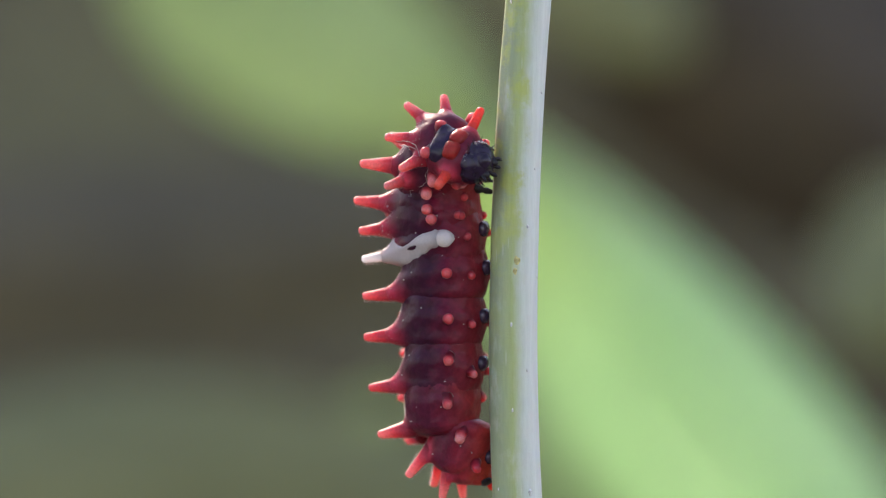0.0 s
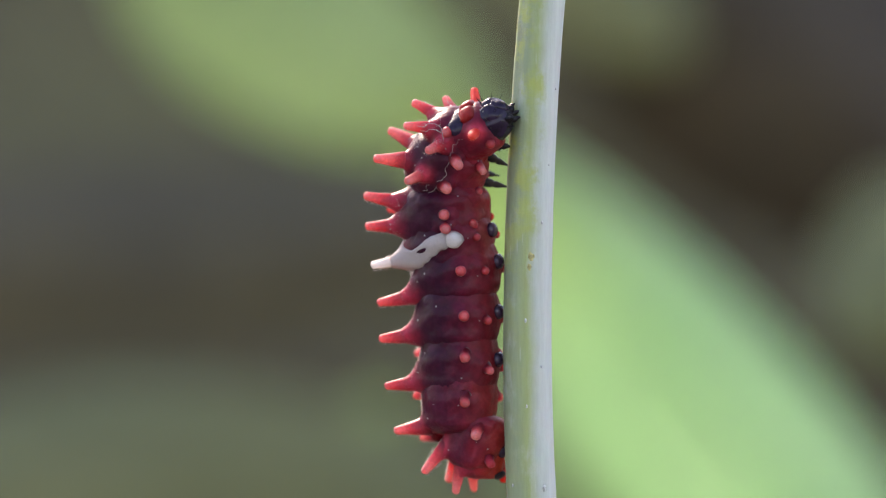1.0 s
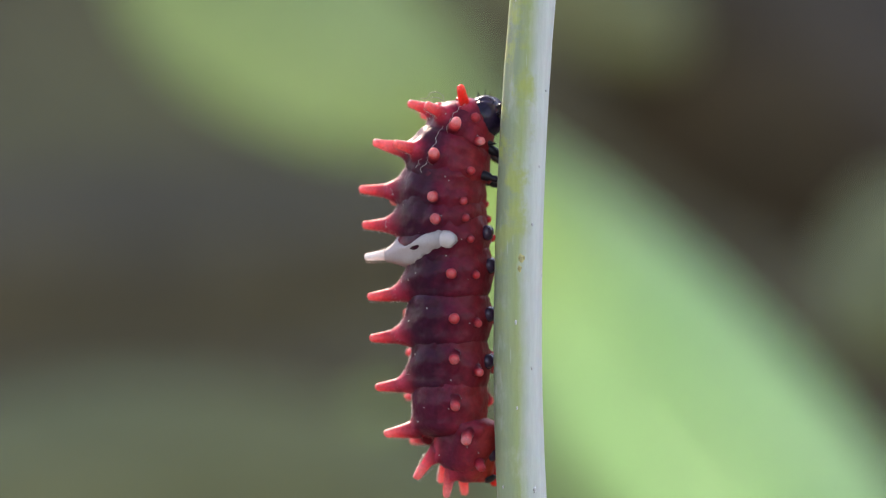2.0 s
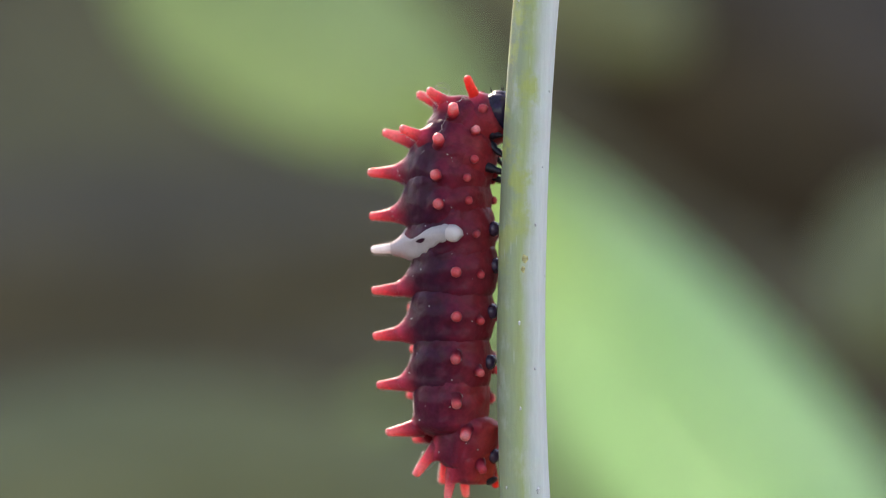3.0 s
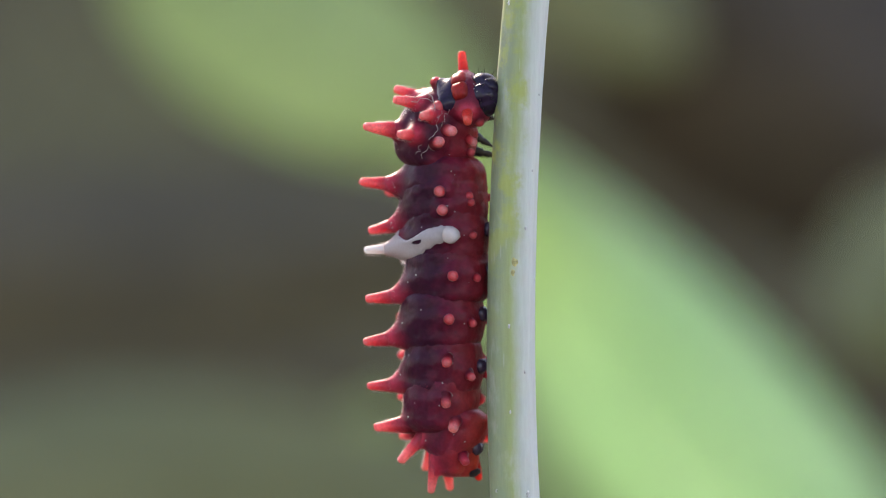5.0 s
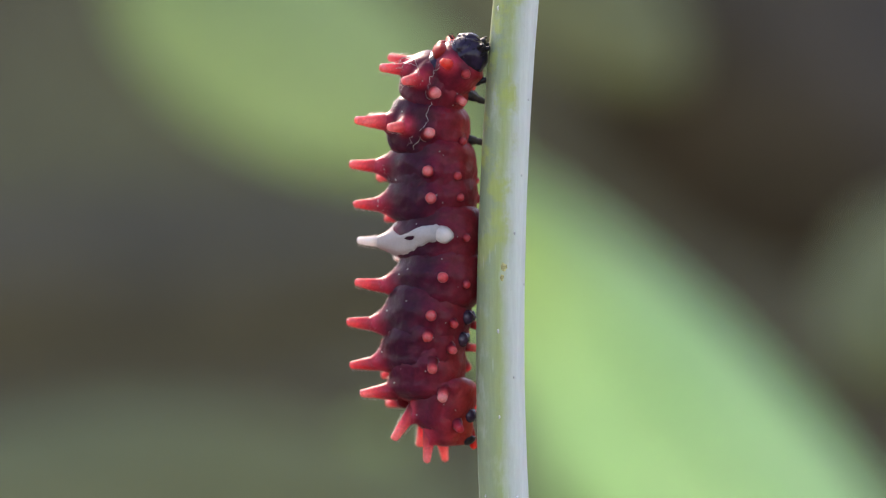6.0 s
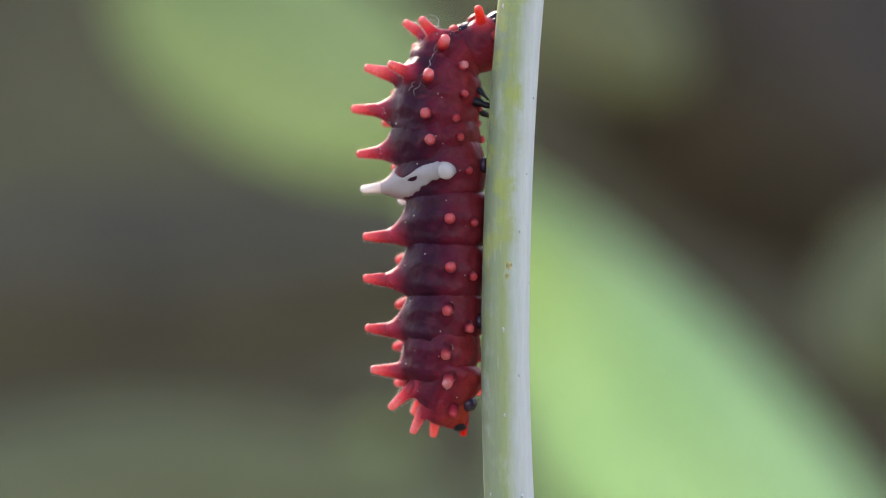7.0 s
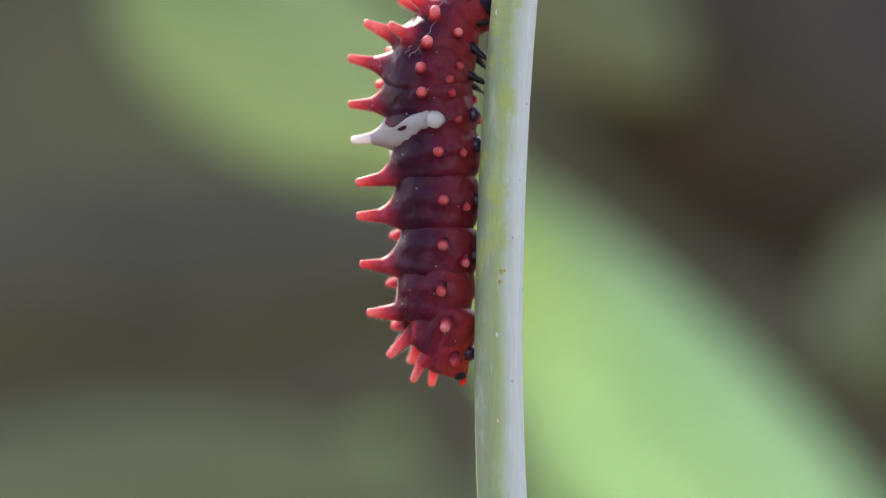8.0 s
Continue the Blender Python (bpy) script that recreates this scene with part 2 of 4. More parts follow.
def turned(profile, sides=20, bend=0.0, seed=0, rough=0.0):
    """A solid of (radius, height) rings along z, a little bent and uneven."""
    bm = bmesh.new()
    top = profile[-1][1]
    loops = []
    for r, z in profile:
        off = bend * (z / top) ** 2
        loop = []
        for i in range(sides):
            a = 2 * math.pi * i / sides
            w = 1 + rough * noise.noise(Vector((math.cos(a) * 1.3 + seed * 7.1, math.sin(a) * 1.3, z / top * 3)))
            loop.append(Vector((r * w * math.cos(a) + off, r * w * math.sin(a), z)))
        loops.append(loop)
    return rings(bm, loops)


def aim(start, end, roll=0):
    """A pose at start whose z points at end."""
    d = Vector(end) - Vector(start)
    return Matrix.Translation(start) @ d.to_track_quat("Z", "X").to_matrix().to_4x4() @ pose(0, 0, 0, 0, 0, roll)


# ---- ground and foliage behind ----
def ground_sheet():
    bm = bmesh.new()
    xs = [-60, -20, -6, -3] + [-2 + 0.25 * i for i in range(17)] + [3, 6, 20, 60]
    vs = {}
    for i, x in enumerate(xs):
        for j, y in enumerate(xs):
            h = 0.03 * noise.noise(Vector((x * 1.7, y * 1.7, 0))) if abs(x) < 3 and abs(y) < 3 else 0
            vs[i, j] = bm.verts.new((x, y, -0.55 + h))
    for i in range(len(xs) - 1):
        for j in range(len(xs) - 1):
            bm.faces.new((vs[i, j], vs[i + 1, j], vs[i + 1, j + 1], vs[i, j + 1]))
    return tagged(new("ground", mesh_from("ground", bm, SOIL)), "brown garden soil under the plants", "ground", kind="structure")


def bank_sheet():
    """A shaded earth bank that closes the view behind the leaves."""
    bm = bmesh.new()
    vs = {}
    for i in range(61):
        for j in range(31):
            x, z = -3 + 0.1 * i, -0.6 + 0.045 * j
            y = 2.0 + 0.25 * z + 0.12 * noise.noise(Vector((x * 2, 0, z * 2))) + 0.05 * noise.noise(Vector((x * 7, 3, z * 7)))
            vs[i, j] = bm.verts.new((x, y, z))
    for i in range(60):
        for j in range(30):
            bm.faces.new((vs[i, j], vs[i + 1, j], vs[i + 1, j + 1], vs[i, j + 1]))
    return tagged(new("backdrop", mesh_from("backdrop", bm, BANK)), "dim olive and brown planted bank", "bank", kind="structure")


ground_sheet()
bank_sheet()


def blade_bm(length, width, cup, droop, seed):
    """A broad leaf along +x in its own plane, cupped, drooping and wavy-edged."""
    bm = bmesh.new()
    n, k = 28, 10
    for top in (0.0, -0.0006):
        rows = []
        for i in range(n + 1):
            t = i / n
            w = width / 2 * math.sin(math.pi * min(1, t * 0.985 + 0.01) ** 0.82) ** 0.6
            row = []
            for j in range(-k, k + 1):
                s = j / k
                y = w * s
                z = -cup * width * (s * s) * 0.5 - droop * length * t * t + 0.02 * width * noise.noise(Vector((t * 4, s * 2, seed)))
                z += 0.006 * width * math.cos(t * 40 - abs(s) * 9) * (1 - abs(s))
                row.append(bm.verts.new((t * length, y, z + top)))
            rows.append(row)
        for a, b in zip(rows, rows[1:]):
            for j in range(2 * k):
                f = (a[j], b[j], b[j + 1], a[j + 1])
                bm.faces.new(f if top == 0.0 else f[::-1])
    return bm


def tube_bm(points, radii, sides=10):
    bm = bmesh.new()
    loops = []
    for i, p in enumerate(points):
        p = Vector(p)
        d = (Vector(points[min(i + 1, len(points) - 1)]) - Vector(points[max(i - 1, 0)])).normalized()
        q = d.to_track_quat("Z", "X")
        loops.append([p + q @ Vector((radii[i] * math.cos(2 * math.pi * s / sides), radii[i] * math.sin(2 * math.pi * s / sides), 0)) for s in range(sides)])
    return rings(bm, loops)


def leaf(name, material, label, foot, tip, width, face, cup=0.25, droop=0.0, seed=0, group="leaves behind the stem"):
    """A leaf from its foot to its tip, its upper side turned to face; blade, midrib and stalk are parts."""
    foot, tip = Vector(foot), Vector(tip)
    x = (tip - foot)
    length = x.length
    x.normalize()
    z = Vector(face) - x * x.dot(Vector(face))
    z.normalize()
    y = z.cross(x)
    root = new(name)
    root.matrix_world = Matrix.Translation(foot) @ Matrix((x, y, z)).transposed().to_4x4()
    tagged(root, label, "leaf", group)
    part("blade", blade_bm(length, width, cup, droop, seed), material, root)
    pts = [(length * t, 0, -droop * length * t * t + 0.001) for t in (0, 0.25, 0.5, 0.75, 0.97)]
    part("midrib", tube_bm(pts, [0.003, 0.0026, 0.002, 0.0014, 0.0006]), material, root, "raised pale midrib")
    part("stalk", tube_bm([(0.01, 0, 0), (-0.05, 0, -0.01), (-0.14, 0.005, -0.06), (-0.22, 0.01, -0.16)], [0.003, 0.0028, 0.003, 0.0034]), material, root)
    return root


def far(u, v, y):
    """A place at depth y behind the stem, seen at plan position u, v."""
    k = (0.3 + y) / 0.3 * U
    return Vector(((u - MID_U) * k, y, (MID_V - v) * k))


THROUGH = (0.3, -0.85, -0.2)
big_leaf = leaf("broad_leaf", LEAF_BRIGHT, "large fresh green leaf behind the stem, blurred", far(1771, 1317, 0.62), far(775, 150, 0.60), 0.081, (0.42, -0.85, -0.02), cup=0.48, seed=1)
leaf("broad_leaf", LEAF_MID, "mid green leaf low behind the stem, blurred", far(1530, 1600, 0.72), far(1000, 520, 0.70), 0.118, THROUGH, cup=0.4, seed=8)
leaf("broad_leaf", LEAF_MID, "mid green leaf behind the caterpillar, blurred", far(215, -120, 0.95), far(880, 235, 0.95), 0.088, THROUGH, seed=2)
leaf("broad_leaf", LEAF_DULL, "dull green leaf low behind the caterpillar, blurred", far(-350, 1010, 0.9), far(880, 900, 0.9), 0.13, (0.05, -1, -0.1), seed=3)
leaf("broad_leaf", LEAF_DULL, "dull green leaf at the edge of the brown gap, blurred", far(1760, 370, 0.8), far(1475, 600, 0.8), 0.072, (0.35, -0.8, 0.5), seed=4)
leaf("broad_leaf", LEAF_MID, "mid green leaf near the soil behind the tail, blurred", far(300, 1180, 1.05), far(720, 720, 1.0), 0.075, (0.75, -0.55, 0.3), seed=9)
leaf("brown_leaf", LEAF_OLIVE, "faded brown leaf among the green ones, blurred", far(-420, 480, 0.95), far(1000, 395, 0.9), 0.078, (0, -1, 0.1), seed=5)
leaf("broad_leaf", LEAF_DULL, "dull green leaf above the brown gap, blurred", far(860, -230, 0.9), far(1215, 95, 0.9), 0.062, (0, -1, 0.1), seed=11)
# leaf added as a dark sheet for the shaded brown gap
leaf("brown_leaf", LEAF_BROWN, "dark brown leaf added to fill the shaded gap, blurred", far(1110, -190, 1.0), far(1700, 420, 1.0), 0.16, (0, -1, -0.1), seed=6)


# ---- the stem ----
def stem_centre(v):
    """Its bowed centre line: plan position u at plan height v."""
    return 908 + 0.000072 * (v - 610) ** 2 * (1.0 if v < 610 else 1.35)


def plant_stem():
    bm = bmesh.new()
    loops = []
    na = 72
    for i in range(151):
        v = -700 + 2300 * i / 150
        u = stem_centre(max(-350, min(v, 1250)))
        r = (40.5 + 0.0035 * (v - 0)) * U * (1 + 0.012 * noise.noise(Vector((0, 0, v * 0.011))))
        loop = []
        for k in range(na):
            a = 2 * math.pi * k / na
            rib = 1 + 0.012 * math.cos(a * 9 + 0.4) + 0.006 * math.cos(a * 23 + v * 0.002)
            rib += 0.008 * noise.noise(Vector((math.cos(a) * 2, math.sin(a) * 2, v * 0.02)))
            loop.append(Vector(((u - MID_U) * U + r * rib * math.cos(a), r * rib * math.sin(a), (MID_V - v) * U)))
        loops.append(loop)
    rings(bm, loops)
    uv = bm.loops.layers.uv.new("girth")
    for f in bm.faces:
        for lp in f.loops:
            z = lp.vert.co.z
            c = (stem_centre(max(-350, min(MID_V - z / U, 1250))) - MID_U) * U
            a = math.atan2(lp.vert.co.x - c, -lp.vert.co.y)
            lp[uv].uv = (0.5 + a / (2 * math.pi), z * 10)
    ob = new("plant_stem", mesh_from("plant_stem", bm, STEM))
    return tagged(ob, "pale green waxy plant stem with yellow streaks", "stem")


stem = plant_stem()


def scar(u, v, wide, high, seed):
    """A ragged ochre scar, a little proud of the bark."""
    r = (40.5 + 0.0035 * v) * U
    off = (u - stem_centre(v)) * U
    bm = turned([(7.5 * U, 0), (7 * U, 1.6 * U), (5 * U, 2.6 * U), (2 * U, 3.0 * U)], 22, 0, seed, 0.7)
    for p in bm.verts:
        p.co.x *= wide
        p.co.y *= high
    at = Vector(((u - MID_U) * U, -math.sqrt(r * r - off * off) + 1.8 * U, (MID_V - v) * U))
    out = Vector((off, -math.sqrt(r * r - off * off), 0))
    part("scar", bm, SCAR, stem, "small ochre scar", Matrix.Translation(at) @ out.to_track_quat("Z", "Y").to_matrix().to_4x4())


scar(914, 462, 0.7, 1.2, 1)
scar(911, 480, 0.5, 0.8, 2)


def fleck(u, v, size, seed):
    """A tiny white flake of wax on the stem."""
    r = (40.5 + 0.0035 * v) * U
    off = (u - stem_centre(v)) * U
    out = Vector((off, -math.sqrt(r * r - off * off), 0))
    at = Vector(((u - MID_U) * U - off, 0, (MID_V - v) * U)) + out * 0.985
    bm = turned([(2.2 * size * U, 0), (2.0 * size * U, 1.4 * U), (1.0 * size * U, 2.4 * U), (0.3 * U, 2.8 * U)], 10, 0, seed, 0.6)
    for p in bm.verts:
        p.co.y *= 1.8
    part("wax_flake", bm, WAX, stem, "tiny white flake of wax", Matrix.Translation(at) @ out.to_track_quat("Z", "Y").to_matrix().to_4x4())


for k, (u, v, size) in enumerate(((904, 5, 1.1), (933, 402, 0.9), (904, 574, 1.0), (932, 655, 0.8), (906, 724, 0.8), (937, 868, 1.5), (882, 864, 0.7), (957, 166, 0.8), (945, 300, 0.6), (950, 492, 0.6))):
    fleck(u, v, size, k)


# ---- the caterpillar ----
caterpillar = tagged(new("caterpillar"), "dark red spiny caterpillar with one white band, climbing a stem", "caterpillar")
BACK = -25   # the angle at which the middle of the back lies


class Ring:
    """The skin of one body ring. Lengths in plan units, z towards the head; spikes are (foot, tip, flare height, spread ahead, spread behind)."""

    def __init__(self, radius, half, seed, off=(0, 0), taper=0.0, spikes=(), bumps=(), ball=0.30):
        self.radius, self.half, self.seed, self.taper, self.ball = radius, half, seed, taper, ball
        self.off = Vector((off[0], 0, off[1]))
        self.spikes, self.bumps = list(spikes), list(bumps)

    def bare(self, th, s, plain=False):
        """The skin without its spines' flared feet."""
        d = around(th)
        e = min(1.0, abs(s))
        r = self.radius * max((1 - e ** 4) ** self.ball, 0.03) * (1 - 0.05 * e * e) * (1 + self.taper * s)
        flank = max(0.0, -d.y)
        r *= 1 + 0.020 * math.cos(s * 8.5 + 0.8 * math.sin(radians(th) * 2 + self.seed)) * (0.25 + flank)
        r *= 1 + 0.026 * noise.noise(Vector((d.x * 2.2, d.y * 2.2, s * 2.4 + self.seed * 3.3)))
        r *= 1 + 0.014 * noise.noise(Vector((d.x * 6, d.y * 6, s * 5 + self.seed)))
        if plain:
            return d * (r + 1.0) + Vector((0, 0, s * self.half)) + self.off
        fold = abs(noise.noise(Vector((d.x * 3.1 + self.seed, d.y * 3.1, s * 3.4 - 0.8 * d.x))))
        r -= 1.8 * math.exp(-(fold / 0.05) ** 2) * (0.1 + flank)
        for th0, s0, wide, tall, high in self.bumps:
            da = (th - th0 + 180) % 360 - 180
            r += high * math.exp(-(da / wide) ** 2 - ((s - s0) / tall) ** 2)
        return d * r + Vector((0, 0, s * self.half)) + self.off

    def point(self, th, s, lift=0.0, plain=False):
        """A place on the skin, and how far up a spine's foot it lies, from 0 to 0.5."""
        p = self.bare(th, s, plain) + around(th) * lift
        red = 0.0
        move = Vector()
        for foot, tip, high, ahead, behind in self.spikes:
            axis = (tip - foot).normalized()
            v = p - foot
            along = v.dot(axis)
            if along < -60:
                continue
            side = v - axis * along
            rho = side.length
            t = max(0.0, min(1.0, 0.5 + 0.5 * side.z / max(rho, 1.0)))
            spread = behind + (ahead - behind) * t
            g = math.exp(-max(0.0, rho - 10.0) / spread)
            lift_by = max(0.0, high * g - max(0.0, along) * g)
            if lift_by > move.length:
                move = axis * lift_by
            red = max(red, 0.5 * math.exp(-max(0.0, rho - 10.0) / (spread * 2.0)))
        return p + move, red

    def mesh(self, na=120, nz=48):
        bm = bmesh.new()
        loops, tint, side = [], [], []
        for j in range(nz + 1):
            s = math.sin((-1 + 2 * j / nz) * math.pi / 2)
            loop = []
            for i in range(na):
                th = 360 * i / na
                p, red = self.point(th, s)
                loop.append(p * U)
                tint.append(red)
                side.append(abs((th - BACK + 180) % 360 - 180) / 180)
            loops.append(loop)
        rings(bm, loops)
        bm.verts.index_update()
        lay, lay2 = bm.verts.layers.float.new("red"), bm.verts.layers.float.new("side")
        for v in bm.verts:
            k = v.index
            v[lay] = tint[k] if k < len(tint) else 0.0
            v[lay2] = side[k] if k < len(side) else 0.5
        return bm


def spot(r, theta, z):
    return around(theta) * r + Vector((0, 0, z))


def spine_on(seg, material, foot, tip, tip_r=7.0, foot_r=14.5, label="", seed=0, name="spine", bend=0.0):
    """A tapered fleshy spine with a rounded tip, rooted a little under the skin."""
    axis = (tip - foot).normalized()
    root = foot - axis * 12
    length = (tip - root).length
    prof = []
    for i in range(15):
        t = i / 14
        r = tip_r + (foot_r - tip_r) * (1 - t) ** 1.1
        prof.append((r * U, t * (length - tip_r * 0.9) * U))
    for k in range(1, 6):
        a = k / 5.3 * math.pi / 2
        prof.append((tip_r * math.cos(a) * U, (length - tip_r * 0.9 + tip_r * 0.9 * math.sin(a)) * U))
    ob = part(name, turned(prof, 20, bend * U, seed, 0.09), material, seg, label)
    ob.matrix_basis = aim(root * U, tip * U)
    return ob


def tubercle_on(seg, material, ring, theta, s, tip, tip_r=8.5, foot_r=12, label="", seed=0):
    """A short rounded cone that rises from a swelling of the skin."""
    foot = ring.bare(theta, s)
    foot.x += 0.7 * (tip.x - foot.x) * (abs(around(theta).y) > 0.6)
    inner = foot - around(theta) * 13
    length = (tip - inner).length
    prof = []
    for i in range(9):
        t = i / 8
        prof.append(((tip_r + (foot_r - tip_r) * (1 - t) ** 2.4) * U, t * (length - tip_r * 0.8) * U))
    for k in range(1, 6):
        a = k / 5.3 * math.pi / 2
        prof.append((tip_r * math.cos(a) * U, (length - tip_r * 0.8 + tip_r * 0.8 * math.sin(a)) * U))
    ob = part("tubercle", turned(prof, 18, 0, seed, 0.12), material, seg, label)
    ob.matrix_basis = aim(inner * U, tip * U)
    return ob


def proleg(seg, ring, theta, z, size=13):
    """A stubby belly foot: a fleshy stump and a dark shiny sole."""
    d = around(theta)
    a = ring.bare(theta, z / ring.half) - d * 14
    b = a + d * 27 + Vector((0, 0, -3))
    prof = [(size * 1.15, 0), (size * 1.12, 5), (size * 0.95, 10), (size * 1.10, 14), (size * 1.08, 18), (size * 0.90, 22), (size * 0.55, 25), (size * 0.2, 26)]
    ob = part("proleg", turned([(r * U, h * U) for r, h in prof], 20, 0, z, 0.14), PROLEG, seg, "shiny purple-black proleg")
    ob.matrix_basis = aim(a * U, b * U)


def walking_leg(seg, foot, tip, seed=0):
    """A jointed black leg that narrows to a hooked claw."""
    n = (tip - foot).length
    prof = [(11, 0), (12, 0.10), (11, 0.24), (7.0, 0.30), (8.6, 0.37), (7.8, 0.52), (5.2, 0.57), (6.2, 0.64), (4.2, 0.76), (2.4, 0.84), (1.8, 0.92), (0.4, 1.0)]
    ob = part("leg", turned([(r * U, h * n * U) for r, h in prof], 14, 4 * U, seed, 0.16), LEG_BLACK, seg, "black clawed leg")
    ob.matrix_basis = aim(foot * U, tip * U)


def speck_on(seg, ring, th, s, size=1.5):
    p, _ = ring.point(th, s)
    d = (p - ring.off - Vector((0, 0, s * ring.half))).normalized()
    dot = turned([(size * 0.6 * U, 0), (size * U, 0.8 * U), (size * 0.7 * U, 1.9 * U), (0.3 * U, 2.4 * U)], 8)
    part("speck", dot, SILK, seg, "tiny white speck", aim((p - d * 0.6) * U, (p + d * 3) * U))


def saddle_patch(seg, ring):
    """White blotch from the white spine's foot down to the white tubercle, ragged, with a dark gap in it."""
    bm = bmesh.new()
    vs = {}
    nth, nz = 100, 34
    for i in range(nth + 1):
        f = i / nth
        th = -52 + 152 * f
        mid = -0.20 + 0.18 * max(0, min(1, th / 80)) - 0.15 * math.exp(-((th - 32) / 26) ** 2)
        wide = 0.56 - 0.15 * max(0, min(1, (th + 5) / 30)) - 0.13 * max(0, min(1, (th - 36) / 34)) - 0.3 * max(0, (-th - 15) / 37) ** 2
        wide += 0.04 * noise.noise(Vector((th * 0.07, 1.5, 0)))
        for j in range(nz + 1):
            e = 2 * j / nz - 1
            cut = 1 - 0.62 * math.exp(-((th - 30) / 26) ** 2) if e > 0 else 1
            s = mid + e * cut * (wide + 0.06 * noise.noise(Vector((th * 0.13, 1.0 if e > 0 else 5.0, 4))))
            lift = -1.6 + 4.4 * (1 - abs(e) ** 8) * min(1, f * 14, (1 - f) * 14)
            p, _ = ring.point(th, s, lift, True)
            vs[i, j] = bm.verts.new(p * U)
    for i in range(nth):
        for j in range(nz):
            th, e = -52 + 152 * (i + 0.5) / nth, 2 * (j + 0.5) / nz - 1
            if ((th - 46) / 9) ** 2 + ((e - 0.10 + 0.012 * (th - 42)) / 0.20) ** 2 < 1:
                continue
            bm.faces.new((vs[i, j], vs[i + 1, j], vs[i + 1, j + 1], vs[i, j + 1]))
    return part("saddle_patch", bm, PATCH, seg, "ragged white saddle blotch")


def ring_segment(skin, radius, half, seed, dorsal, flank, low=None, supra=None, off=(0, 0), taper=0.0, rake=0.85, white=False,
                 prolegs=False, legs=None, knob=9.3, sag=0.0, far=(0, 0)):
    """One body ring with its spines, tubercles and feet. dorsal, supra, flank and low are (reach, angle from the middle of the back, z)
    of the tips, the same on both sides."""
    spikes, spines = [], []
    for kind, at in (("dorsal", dorsal), ("supra", supra)):
        for side in (1, -1):
            if at is None:
                continue
            r, a, z = at
            if side < 0:
                a, z = a + far[0], z + far[1]
            tip = spot(r, BACK + side * a, z)
            foot = spot(radius * 0.98, BACK + side * a, z * rake) + Vector((off[0], 0, 0))
            reach = (tip - foot).length
            broad = kind == "dorsal" and radius > 70
            spikes.append((foot, tip, reach * (0.52 if broad else 0.36), *((14.5, 10.5) if broad else (8.0, 7.0))))
            spines.append((foot, tip, kind, side))
    fa, fz = flank[1], flank[2]
    bumps = [(BACK + fa, (fz + sag) / half, 13, 0.30, 7), (BACK + fa + 15, 0, 6, 0.6, -4.5), (BACK - fa, 0.1, 12, 0.3, 7), (BACK + fa - 20, 0.1, 9, 0.5, -2.5)]
    if low:
        bumps += [(BACK + low[1], (low[2] + 8) / half, 12, 0.34, 5), (BACK - low[1], 0, 12, 0.3, 5)]
    if legs:
        bumps += [(165, 0, 34, 0.6, 9)]
    ring = Ring(radius, half, seed, off, taper, spikes, bumps)
    seg = part("body_segment", ring.mesh(), skin, caterpillar)
    for k, (foot, tip, kind, side) in enumerate(spines):
        mat = WHITE if white else SPINE if kind == "dorsal" and radius > 70 else SHORT
        spine_on(seg, mat, foot, tip, 6.8 if white else 7.5, 19 if kind == "dorsal" and radius > 62 and not white else 14, "white spine" if white else "", seed + k * 0.37,
                 bend=0 if k % 2 else 2)
    for side in (1, -1):
        th = BACK + side * fa
        tip = spot(flank[0], th, fz)
        if white:
            tubercle_on(seg, WHITE, ring, th, (fz + 2) / half, tip, 14.5, 20, "large white rounded tubercle", seed)
        else:
            tubercle_on(seg, KNOB, ring, th, (fz + sag) / half, tip, knob, knob * 1.5, "", seed)
        if low:
            th = BACK + side * low[1]
            tubercle_on(seg, KNOB, ring, th, (low[2] + 7) / half, spot(low[0] + 5, th, low[2]), knob * 0.78, knob * 1.35, "", seed + 0.4)
    if white:
        saddle_patch(seg, ring)
    rnd = random.Random(int(seed * 10))
    for k in range(4):
        th, s = (rnd.uniform(82, 118), rnd.uniform(-0.55, 0.5)) if k < 2 else (rnd.uniform(2, 58), rnd.uniform(-0.5, 0.4))
        speck_on(seg, ring, th, s, rnd.uniform(0.9, 1.6))
    setae_on(seg, ring, spines, int(seed))
    if prolegs:
        proleg(seg, ring, 158, prolegs, 12.5)
        proleg(seg, ring, 202, prolegs, 12.5)
    for leg in legs or ():
        walking_leg(seg, *leg)
    return seg, ring


